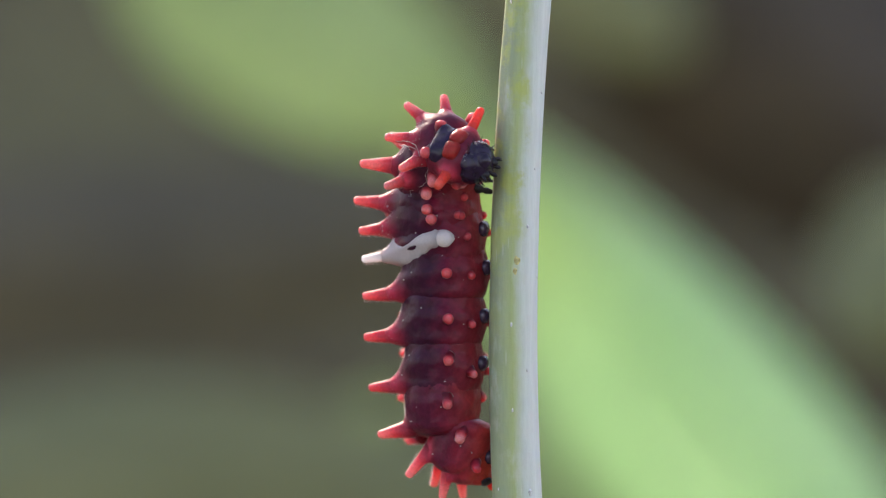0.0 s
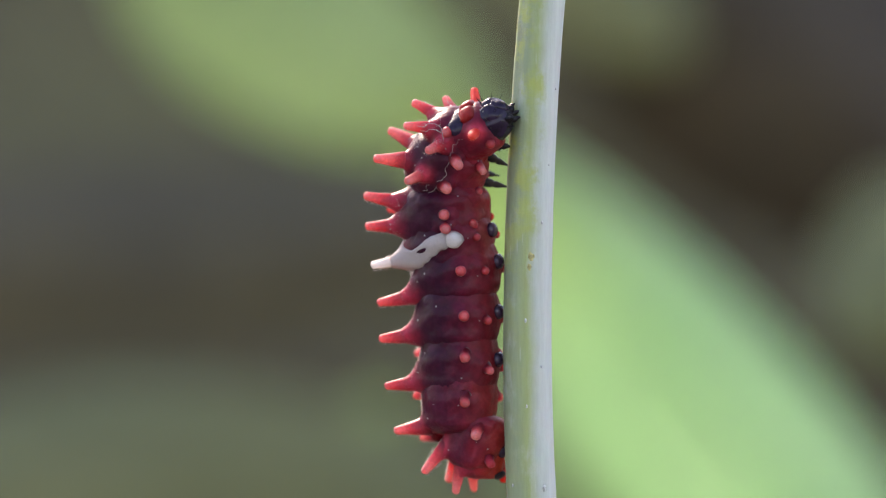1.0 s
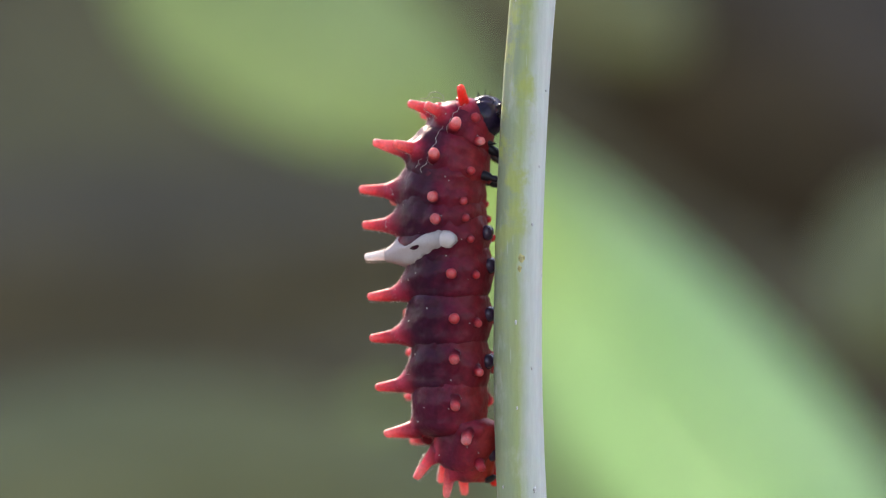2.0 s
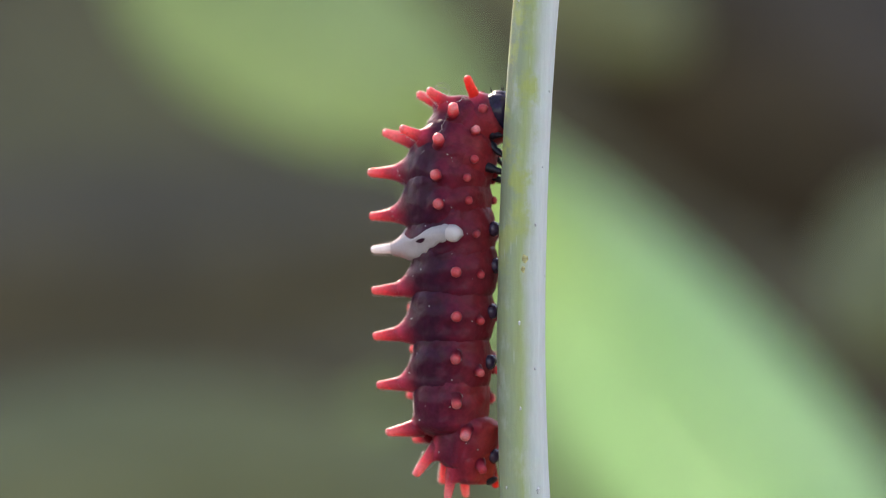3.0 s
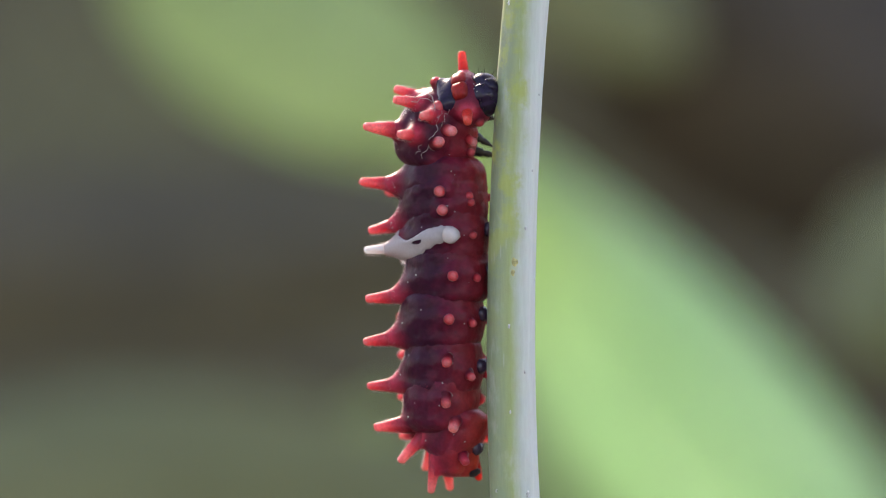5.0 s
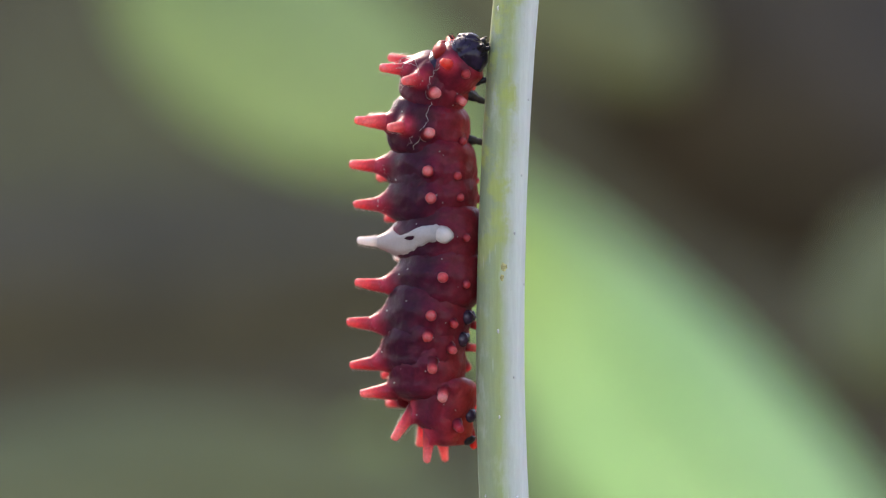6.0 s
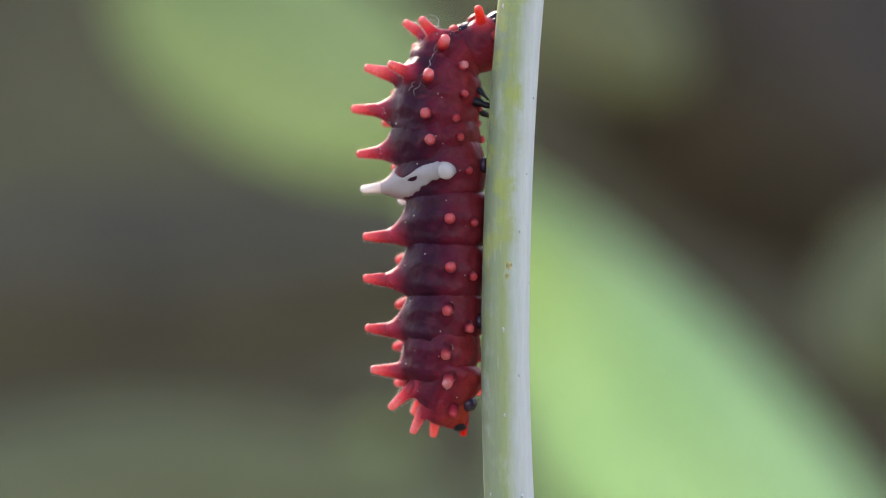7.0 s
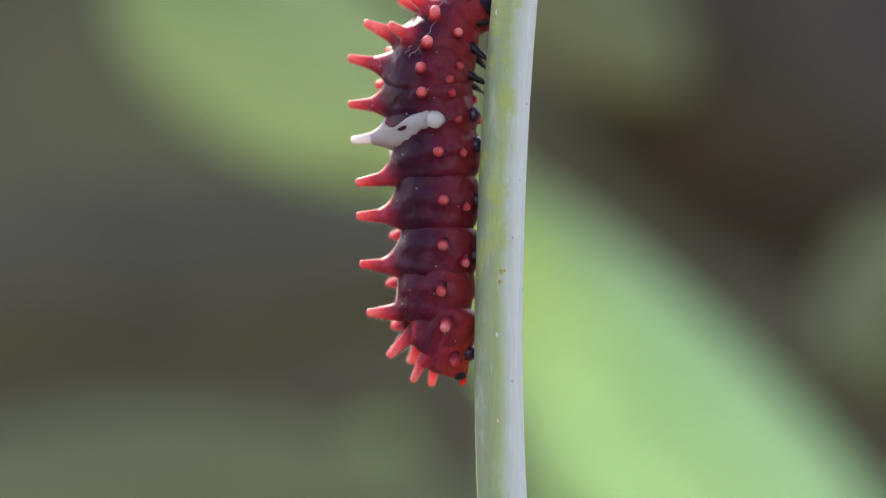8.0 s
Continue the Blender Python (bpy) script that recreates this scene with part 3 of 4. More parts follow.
def setae_on(seg, ring, spines, seed):
    """Minute pale hairs along the ridge of the back and on both edges of the spines."""
    rnd = random.Random(seed)
    bm = bmesh.new()

    def hair(p, n, length):
        x = n.orthogonal().normalized() * 0.34
        y = n.cross(x)
        tip = bm.verts.new((p + n * length + Vector((rnd.uniform(-0.6, 0.6), 0, rnd.uniform(-1, 0.4)))) * U)
        base = [bm.verts.new((p - n * 0.4 + x * math.cos(a) + y * math.sin(a)) * U) for a in (0, 2.1, 4.2)]
        for i in range(3):
            bm.faces.new((base[i], base[(i + 1) % 3], tip))

    for k in range(330):
        th, s = rnd.uniform(-34, 12), rnd.uniform(-0.68, 0.68)
        p, red = ring.point(th, s)
        q, r = ring.point(th + 1.5, s)[0], ring.point(th, s + 0.03)[0]
        n = (q - p).cross(r - p)
        n = n.normalized() if n.dot(around(th)) > 0 else -n.normalized()
        hair(p, n, rnd.uniform(1.4, 3.0))
    for foot, tip, kind, side in spines:
        axis = (tip - foot).normalized()
        a0 = axis.cross(Vector((0, 1, 0))).normalized()
        b0 = axis.cross(a0)
        for k in range(150):
            t = rnd.uniform(0.2, 0.99)
            turn = rnd.gauss(0, 0.42) + (math.pi if k % 2 else 0)
            n = a0 * math.cos(turn) + b0 * math.sin(turn)
            r = 7.5 + (19 - 7.5) * (1 - (t * 0.88 + 0.12)) ** 1.1 if kind == "dorsal" else 7.5 + 6.5 * (1 - t) ** 1.1
            r *= 1 if t < 0.93 else math.sqrt(max(0.0, 1 - ((t - 0.93) / 0.07) ** 2))
            hair(foot.lerp(tip, t) + n * r, (n + axis * (2 * max(0.0, t - 0.9))).normalized(), rnd.uniform(1.2, 2.4))
    tagged(part("setae", bm, HAIR, seg, "minute pale hairs"), kind="stuff")


def leg_pair(radius, tip_x, tip_z, foot_z):
    """Near and far leg, from the belly to their claws."""
    return [(spot(radius - 18, 150, foot_z), Vector((tip_x, -34, tip_z)), 1), (spot(radius - 18, 188, foot_z), Vector((tip_x - 6, 16, tip_z - 10)), 2)]


SEG, RING = {}, {}


def add_ring(key, *args, **named):
    SEG[key], RING[key] = ring_segment(*args, **named)


add_ring("T2", SKINS["T2"], 57, 51, 2, (104, 23.5, -17.5), (90, 103, -2), (83, 142, -9), (101.5, 64.5, -7), off=(4, -13), taper=-0.14, rake=0.2, legs=leg_pair(57, 112, -20, -8))
add_ring("T3", SKINS["T3"], 69, 60, 3, (133, 29.5, -23.5), (97, 105.5, -3), (86, 155, -9), (118.5, 67, -16), off=(4, -9), taper=0.05, rake=0.5, legs=leg_pair(69, 126, -8, -8))
add_ring("A1", SKINS["A1"], 73, 64, 4, (145.5, 18, -15), (97, 111, -8.6), (86, 149, -11), off=(8, 0), rake=0.4, far=(9, -10))
add_ring("A2", SKINS["A2"], 75, 60, 5, (142, 21.4, -22), (99, 111, -8.7), (85, 148, -8.5), off=(3, 0), far=(9, -20))
add_ring("A3", SKINS["A3"], 76, 62, 6, (149, 24.4, -25.5), (97, 117, -4.4), (84, 146.4, -6.7), white=True, prolegs=6, far=(9, -22))
add_ring("A4", SKINS["A4"], 76, 60, 7, (153, 25.4, -38.4), (95, 116, -2), (84, 147, -10), off=(-2, 0), prolegs=8, far=(3, -37))
add_ring("A5", SKINS["A5"], 74, 62, 8, (152.4, 25, -31), (94, 116.4, 0.7), (83, 146.5, -13), off=(-7, 0), prolegs=4, far=(5, -33))
add_ring("A6", SKINS["A6"], 71, 62, 9, (145, 24.3, -41), (89, 114.6, 5.8), (84, 145.4, -18.4), off=(-8, 0), prolegs=2, sag=9, far=(2, -23))
add_ring("A7", SKINS["A7"], 68, 58, 10, (135, 26.8, -49), (83, 112, -4.6), off=(-14, 0), sag=16, far=(-2, -20), taper=0.05)
add_ring("A8", SKINS["A8"], 54, 55, 11, (93.5, 35.8, -79), (79.5, 98.5, 8), off=(-19, 4), rake=0.3, sag=18, taper=0.20)


def tail_segment():
    """Last ring with spines: two long ones that trail behind and a tubercle on each flank."""
    off = Vector((-30, 0, -14))
    feet = [(off + spot(34, BACK + side * 42, -14), spot(73.4, BACK + side * 33.8, -85.2)) for side in (1, -1)]
    ring = Ring(41, 48, 12, (off.x, off.z + 4), 0.22, [(foot, tip, 26, 11, 8) for foot, tip in feet], [(80, -0.2, 16, 0.4, 6)])
    seg = part("body_segment", ring.mesh(96, 40), SKINS["A9"], caterpillar)
    for k, (foot, tip) in enumerate(feet):
        spine_on(seg, SHORT, foot, tip, 7, 14, "", 1 + k)
    tubercle_on(seg, SHORT, ring, 88, -0.15, spot(61, 82, -30.5), 7.5, 12, "", 3)
    return seg


def anal_segment():
    """Hind end: an orange-tinged plate with the dark claspers that hold the stem."""
    ring = Ring(28, 34, 13, (-13, -24), 0.1, (), ())
    seg = part("body_segment", ring.mesh(72, 32), SKINS["A10"], caterpillar)
    proleg(seg, ring, 146, 20, 12)
    proleg(seg, ring, 205, 20, 12)
    plate = turned([(4 * U, 0), (12 * U, 2 * U), (11 * U, 5 * U), (6 * U, 7 * U), (1 * U, 8 * U)], 18, 0, 5, 0.2)
    part("anal_plate", plate, LEG_BLACK, seg, "dark plate over the hind end", aim(Vector((6, -12, -48)) * U, Vector((14, -20, -62)) * U))
    spine_on(seg, ORANGE, Vector((8, 14, -40)), Vector((16, 26, -66)), 6.5, 12, "", 4, "tubercle")
    return seg


def lobe_bm(length, across, height, seed):
    """A low pad with a rounded, slightly squared outline."""
    bm = bmesh.new()
    loops = []
    for j in range(13):
        a = -0.3 + (math.pi / 2 + 0.3) * j / 12.4
        loop = []
        for i in range(28):
            t = 2 * math.pi * i / 28
            c, s = math.cos(t), math.sin(t)
            q = (abs(c) ** 3.2 + abs(s) ** 3.2) ** (-1 / 3.2)
            w = math.cos(a) ** 0.7 * (1 + 0.06 * noise.noise(Vector((c * 2 + seed, s * 2, j * 0.3))))
            loop.append(Vector((across * c * q * w, length * s * q * w, height * math.sin(a))) * U)
        loops.append(loop)
    return rings(bm, loops)


def collar_segment():
    """First ring: black shield on the back behind two orange-red pads, a spine on each side and small tubercles."""
    r, half = 47, 44
    feet = [(spot(40, BACK + side * 66, 12), spot(97.5, BACK + side * 68.5, 19)) for side in (1, -1)]
    bumps = [(BACK + 37, -0.62, 20, 0.3, 9), (BACK - 37, -0.62, 20, 0.3, 9), (80, 0.5, 18, 0.3, 4)]
    ring = Ring(r, half, 1, (0, 0), 0.05, [(foot, tip, 18, 8, 8) for foot, tip in feet], bumps)
    seg = part("body_segment", ring.mesh(108, 44), SKINS["T1"], caterpillar)
    bm = bmesh.new()
    vs = {}
    for lay, lift in ((0, 4.5), (1, -5)):
        for i in range(29):
            for j in range(11):
                x0, y0 = i / 14 - 1, j / 5 - 1
                x, y = x0 * math.sqrt(1 - y0 * y0 / 2), y0 * math.sqrt(1 - x0 * x0 / 2)
                th = BACK + 62 * x
                s = -0.36 + 0.46 * y + 0.10 * x * x
                p = ring.bare(th, s) + around(th) * (lift - (lift + 3) * max(abs(x0), abs(y0)) ** 6)
                vs[lay, i, j] = bm.verts.new(p * U)
    for lay in (0, 1):
        for i in range(28):
            for j in range(10):
                f = [vs[lay, i, j], vs[lay, i + 1, j], vs[lay, i + 1, j + 1], vs[lay, i, j + 1]]
                bm.faces.new(f if lay == 0 else f[::-1])
    part("shield", bm, HEAD_BLACK, seg, "glossy black neck shield")
    for k, side in enumerate((1, -1)):
        th = BACK + side * 19
        d = around(th)
        at = ring.bare(th, 0.27) - d * 3
        m = Matrix.Translation(at * U) @ Matrix((Vector((0, 0, 1)), d.cross(Vector((0, 0, 1))), d)).transposed().to_4x4()
        part("pad", lobe_bm(17, 15, 12, k), ORANGE, seg, "squat orange-red pad", m)
        foot, tip = feet[k]
        spine_on(seg, ORANGE, foot, tip, 7.6, 11.5, "orange-red spine", 3 + k)
        tubercle_on(seg, KNOB, ring, BACK + side * 105, 0.5, spot(57, BACK + side * 105, 25), 9, 12, "", 5 + k)
        tubercle_on(seg, KNOB, ring, BACK + side * 37, -0.72, spot(61, BACK + side * 37, -32), 10, 14, "", 7 + k)
    for leg in ((spot(30, 150, 4), Vector((50, -34, 40)), 1), (spot(30, 190, 4), Vector((46, 14, 34)), 2)):
        walking_leg(seg, *leg)
    return seg


def head_part():
    """Rounded black head: two cheeks with a groove between that forks round the brow, jaws, palps, feelers."""
    bm = bmesh.new()
    loops = []
    for j in range(41):
        s = math.sin((-1 + 2 * j / 40) * math.pi / 2)
        loop = []
        for i in range(84):
            th = 360 * i / 84
            rel = (th + 180) % 360 - 180
            d = around(th + BACK)
            r = max(0.02, 1 - abs(s) ** 2.3) ** 0.5
            r *= 40 if abs(rel) > 90 else 40 - 5 * math.cos(radians(rel)) ** 2
            if s < 0.42:
                r *= 1 - 0.17 * math.exp(-(rel / 12) ** 2)
            else:
                fork = 86 * (s - 0.42)
                r *= 1 - 0.12 * (math.exp(-((rel - fork) / 9) ** 2) + math.exp(-((rel + fork) / 9) ** 2))
            r *= 1 - 0.05 * math.exp(-((abs(rel) - 62 - 26 * s) / 7) ** 2)
            r *= 1 + 0.035 * noise.noise(Vector((d.x * 3, d.y * 3, s * 3))) + 0.004 * noise.noise(Vector((d.x * 11, d.y * 11, s * 11)))
            loop.append(Vector((d.x * r, d.y * r, s * (37 if s > 0 else 34) + 5 * math.cos(radians(rel)) * (1 - s * s))) * U)
        loops.append(loop)
    rings(bm, loops)
    ob = part("head", bm, HEAD_BLACK, caterpillar, "glossy black rounded head")
    for k, th in enumerate((BACK + 128, BACK + 232)):
        d = around(th)
        jaw = turned([(10 * U, 0), (11 * U, 6 * U), (9 * U, 13 * U), (5 * U, 18 * U), (1 * U, 20 * U)], 14, 2 * U, k, 0.25)
        part("jaw", jaw, LEG_BLACK, ob, "", aim(d * 16 * U + Vector((0, 0, 20 * U)), d * 24 * U + Vector((0, 0, 46 * U))))
        feeler = turned([(3.4 * U, 0), (3 * U, 6 * U), (2 * U, 7 * U), (1.8 * U, 13 * U), (0.6 * U, 20 * U)], 8, 0, k, 0.1)
        part("feeler", feeler, LEG_BLACK, ob, "", aim(d * 27 * U + Vector((0, 0, 18 * U)), d * 42 * U + Vector((0, 0, 40 * U))))
    brow = turned([(4 * U, 0), (15 * U, 2 * U), (14 * U, 5 * U), (8 * U, 9 * U), (1 * U, 10 * U)], 18, 0, 3, 0.2)
    part("brow_plate", brow, HEAD_BLACK, ob, "", aim(around(BACK) * 10 * U + Vector((0, 0, 29 * U)), around(BACK) * 18 * U + Vector((0, 0, 50 * U))))
    for k in range(5):
        d = around(BACK + 110 + 34 * k)
        palp = turned([(4.8 * U, 0), (5.4 * U, 4 * U), (3.4 * U, 6 * U), (4 * U, 11 * U), (2.2 * U, 15 * U), (0.5 * U, 17 * U)], 10, 1 * U, k, 0.2)
        part("palp", palp, LEG_BLACK, ob, "", aim(d * 20 * U + Vector((0, 0, 27 * U)), d * 33 * U + Vector((0, 0, 47 * U))))
    rnd = random.Random(4)
    for k in range(16):
        th, s = BACK + rnd.uniform(-110, 110), rnd.uniform(0.1, 0.8)
        a = around(th) * 37 * (1 - abs(s) ** 2.3) ** 0.5 + Vector((0, 0, s * 36))
        part("bristle", turned([(0.9 * U, 0), (0.7 * U, 6 * U), (0.25 * U, 13 * U)], 6), LEG_BLACK, ob, "", aim(a * U, a * 1.5 * U))
    for k in range(12):
        th, s = BACK + rnd.uniform(-80, 110), rnd.uniform(-0.1, 0.75)
        a = around(th) * 38.5 * (1 - abs(s) ** 2.3) ** 0.5 + Vector((0, 0, s * 36))
        part("speck", turned([(0.8 * U, 0), (1.1 * U, 0.8 * U), (0.3 * U, 2 * U)], 8), SILK, ob, "tiny white speck", aim(a * 0.96 * U, a * 1.2 * U))
    return ob


SEG["T1"] = collar_segment()
SEG["A9"] = tail_segment()
SEG["A10"] = anal_segment()
SEG["head"] = head_part()


def silk_thread(seg, ring, z0, z1, theta, amp, seed, lift=3.0, thick=0.55):
    pts = []
    for i in range(34):
        t = i / 33
        th = theta + amp * math.sin(t * 5 + seed) + 2.2 * math.sin(t * 23 + seed * 2) + 1.1 * math.sin(t * 51 + seed)
        p = ring.bare(th, max(-0.9, min(0.9, (z0 + (z1 - z0) * t) / ring.half))) + around(th) * (lift + 1.5 * math.sin(t * 9))
        pts.append(Vector((p.x, p.y, z0 + (z1 - z0) * t)) * U)
    part("silk_thread", tube_bm(pts, [thick * U] * len(pts), 6), SILK, seg, "stray pale silk thread")


silk_thread(SEG["T3"], RING["T3"], 46, -72, 66, 4, 0.4, 5, 0.42)
silk_thread(SEG["T3"], RING["T3"], 0, -40, 52, 3, 4, 5, 0.36)
silk_thread(SEG["T2"], RING["T2"], 38, -14, 62, 4, 2, 4, 0.36)
curl = [(-88, 2, -12), (-79, 8, -16), (-80, 20, -20), (-70, 27, -24), (-58, 26, -28), (-50, 16, -34), (-44, 6, -44)]
for run in (curl, [(x + 6, z * 0.8 - 3, y - 5) for x, z, y in curl[:5]]):
    smooth = []
    for i in range(len(run) - 1):
        for k in range(5):
            a, b = Vector((run[i][0], run[i][2], run[i][1])), Vector((run[i + 1][0], run[i + 1][2], run[i + 1][1]))
            smooth.append(a.lerp(b, k / 5) * U)
    part("silk_thread", tube_bm(smooth, [0.55 * U] * len(smooth), 6), SILK, SEG["T2"], "stray pale silk thread")


# ---- what moves ----
def ring_rows(rows, fix=None):
    """Rows of seconds, x, depth, z (plan units from the picture's middle), lean (clockwise), nod and roll (to the near side), as poses."""
    fix = fix or Matrix()
    return [(t, pose(x * U, y * U, z * U) @ pose(0, 0, 0, 0, lean) @ pose(0, 0, 0, nod) @ pose(0, 0, 0, 0, 0, roll) @ fix) for t, x, y, z, lean, nod, roll in rows]


HEAD_SEAT = pose(-6 * U, 0, 39 * U, 0, -10)   # where the head sits on the first ring


def motions():
    sway = [
        (0, 0, 0), (0.1, 3.3, -0.4), (0.2, 15.4, -5.5), (0.3, 14.4, -5), (0.4, 11.4, -3.8), (0.5, 19, -8),
        (0.6, 18.4, -6.7), (0.7, 19.5, -7.2), (0.8, 6.3, -1.7), (0.9, 9.4, -2.9), (1, 25, -7), (1.1, 28.5, -11),
        (1.2, 19.5, -7.2), (1.3, 0.3, 0.9), (1.4, -7.8, 4.3), (1.5, -4, 4), (1.6, 2.3, 0), (1.7, 1.3, 0.5),
        (2, 8, -4), (2.25, -2, 2), (2.5, 12, -5), (2.8, 3.3, -0.4), (2.9, 23.5, -8.9), (3, 14, -3),
        (3.1, -2.8, 2.2), (3.2, -3.8, 2.6), (3.3, 14.4, -5), (3.4, 11.4, -3.8), (3.5, -18, 9), (3.6, -33.1, 14.9),
        (3.7, -1.8, 1.7), (3.8, 46.7, -18.6), (3.9, 25.5, -9.7), (4, -25, 10), (4.1, -11.9, 6), (4.2, 25.5, -9.7),
        (4.3, 23.5, -8.9), (4.4, -8.8, 4.7), (4.5, -24, 12), (4.6, -6.8, 3.9), (4.7, 8, 3), (5, -4, 3),
        (5.25, -22, 9), (5.5, -8, 8), (5.8, -30, 14), (5.9, -22, 10.2), (6, -23, 12), (6.1, -29, 13.2),
        (6.2, -36.1, 16.2), (6.3, -26, 11.9), (6.4, 0.3, 0.9), (6.5, 0, 4), (6.6, -19.9, 9.4), (6.7, -36.1, 16.2),
        (6.8, -27, 12.3), (6.9, -9.8, 5.1), (7, -14, 9), (7.1, -26, 11.9), (7.2, -36.1, 16.2), (7.3, -19.9, 9.4),
        (7.4, -8.8, 4.7), (7.5, -24, 8), (7.6, -51.3, 22.5), (7.7, -53.3, 23.4), (7.8, -34.1, 15.3), (7.9, -18.9, 9),
        (8, -26, 19),
    ]
    swing = [(t, pose(du * U, 0, -dv * U)) for t, du, dv in sway]
    walk(stem, swing)
    rest = big_leaf.matrix_world.copy()
    walk(big_leaf, [(0, rest), (4.5, rest), (5.2, pose(0, 0, -0.0018) @ rest), (6, pose(0, 0, -0.0048) @ rest), (7, pose(0, 0, -0.0058) @ rest), (8, pose(0, 0, -0.0064) @ rest)])
    walk(caterpillar, swing)
    collar = [
        (0, 20.8, -39, 161.9, 105.9, 25.7, 86.5), (0.5, 31.2, -31.3, 176.4, 84.5, 24.4, 68.1), (1, 32.7, -16.3, 198.8, 59.6, 18.3, 49.8),
        (1.5, 30.5, 40.9, 210.7, 69.4, -4.7, -5.7), (1.7, 31, 49.4, 211.3, 68.6, -3.1, -2.8), (2.8, 42.8, 59.3, 219.3, 72.8, 8.4, 5.1),
        (3, 53.9, 59, 221.3, 67.7, 14.4, -15.5), (3.5, 56.2, 55.7, 267.7, 58.2, 7.3, -15.1), (4, 30, 24.5, 308.1, 56, 20.9, 48.7),
        (4.5, 38.9, -15.9, 236.9, 82.4, 25, 81.8), (4.7, 39.1, 17.5, 241.2, 79.4, 18.2, 82.5), (5.8, 40.5, 24.9, 326, 49.8, 11.6, 33.9),
        (6, 40.5, 13, 328.1, 47.7, 15.5, 35.8), (6.5, 44.5, 44.3, 353.1, 43.6, 1.6, 6.4), (7, 83.7, 70, 375.3, 59.6, -4.7, 10.1),
        (7.5, 67.5, 67.7, 410.7, 65.5, 15, -11.8), (8, 67.9, 60, 444.4, 65.5, 12.1, -12.3),
    ]
    walk(SEG["T1"], ring_rows(collar))
    walk(SEG["head"], ring_rows(collar, HEAD_SEAT))
    walk(SEG["T2"], ring_rows([
        (0, 1.7, -13.9, 187.4, 30.3, 59.4, 25.4), (0.5, 5.1, -11.5, 188.4, 45.4, 47.3, 41.7), (1, 2.8, -1, 196.8, 35.8, 35, 35.6),
        (1.5, 3, 41.1, 214.6, 29.5, 4.9, 12), (1.7, 14.5, 49.2, 219.2, 29.6, 1.1, 9.8), (2.8, 33.4, 60, 209.6, 37.6, -2.5, -11),
        (3, 29.4, 61.5, 226.5, 38.4, -3.9, -11.1), (3.5, 29.5, 58, 267.7, 28.5, 1.8, -6), (4, 9.3, 35.4, 284.7, 17.3, 16.1, 15.8),
        (4.5, 8.1, 3.6, 240.7, 39.7, 39.6, 46.6), (4.7, 7, 30.2, 237.9, 37.5, 23.8, 43.2), (5.8, 7.1, 33.7, 310.4, 22.7, 14.7, 14.2),
        (6, 10.8, 23.4, 321.9, 22.3, 21.7, 22.5), (6.5, 15.7, 47.8, 333.6, 30.1, 8.9, 15.3), (7, 27, 66.3, 355.9, 46, -10.4, -4.3),
        (7.5, 32.3, 70, 401.4, 38.1, -8, -11.6), (8, 36.5, 63.1, 422.6, 36.8, -3.3, -9.5),
    ]))
    walk(SEG["T3"], ring_rows([
        (0, -14.5, 31.6, 147.1, 18.6, 33.7, 11.2), (0.5, -18.3, 29.5, 148.4, 22.2, 33.6, 19.7), (1, -21.8, 30.3, 150, 25, 28.5, 25.5),
        (1.5, -11.1, 47.4, 156.2, 18.6, 7.2, 8.8), (1.7, -7.4, 51, 159.9, 19, 2.3, 2.4), (2.8, 6.9, 54.7, 154.6, 27.2, -7.6, -14.4),
        (3, 6, 55.2, 171.7, 25.9, -8.2, -13.6), (3.5, 14.5, 54.7, 202.6, 20.4, -7.5, -12.2), (4, 4.7, 48.6, 217.9, 11.2, 6.2, 5.6),
        (4.5, -13.5, 36.6, 190.6, 18.4, 21.8, 27), (4.7, -16.5, 42.9, 202.1, 19.4, 9.4, 24.1), (5.8, 4.4, 49.7, 217.8, 14, 4.4, 8.4),
        (6, -7.8, 47.4, 236.2, 14.9, 7.9, 17.8), (6.5, -1.1, 53, 241.2, 24.6, -2.7, 8.5), (7, 3.4, 56.5, 302.6, 22.9, -9, -3),
        (7.5, 9.9, 58.5, 333.5, 24.6, -11.8, -8.2), (8, 8.4, 58.2, 373.4, 31.6, -7.2, -0),
    ]))
    walk(SEG["A1"], ring_rows([
        (0, -17, 52.5, 76.3, 9.6, 0.3, -3.4), (0.5, -19.9, 52.5, 69, 10.4, -0.3, 2.4), (1, -23.2, 52.5, 62.9, 15.3, 0.7, 5.3),
        (1.5, -15.3, 52.5, 93.7, 9.1, 2.1, 2), (1.7, -15.2, 52.5, 94.7, 8.8, 0.3, 0.1), (2.8, -12.7, 52.5, 121.9, 4.7, 0.9, -9.5),
        (3, -9, 52.5, 135.2, 5, 0.4, -8.2), (3.5, -0.2, 52.5, 161.4, 4.6, 1.8, -8.3), (4, -0.2, 52.5, 151, 5.6, 0.4, -1.8),
        (4.5, -5.5, 52.5, 125.7, 2.1, 5.5, 6.4), (4.7, -3.1, 52.5, 110, 6.8, 2.2, 4.7), (5.8, 0.8, 52.5, 149.2, 9.6, 0.3, 2.7),
        (6, -0.3, 52.5, 156.3, 8.6, -0.6, 2), (6.5, -7.8, 52.5, 188.1, 13.6, 1.5, -0.3), (7, -7.2, 52.5, 254.8, 8.1, -0.3, -2.1),
        (7.5, -0.7, 52.5, 293.2, 7.7, -4.9, -6.6), (8, -4.6, 52.5, 331.9, 19.6, -8, -3.4),
    ]))
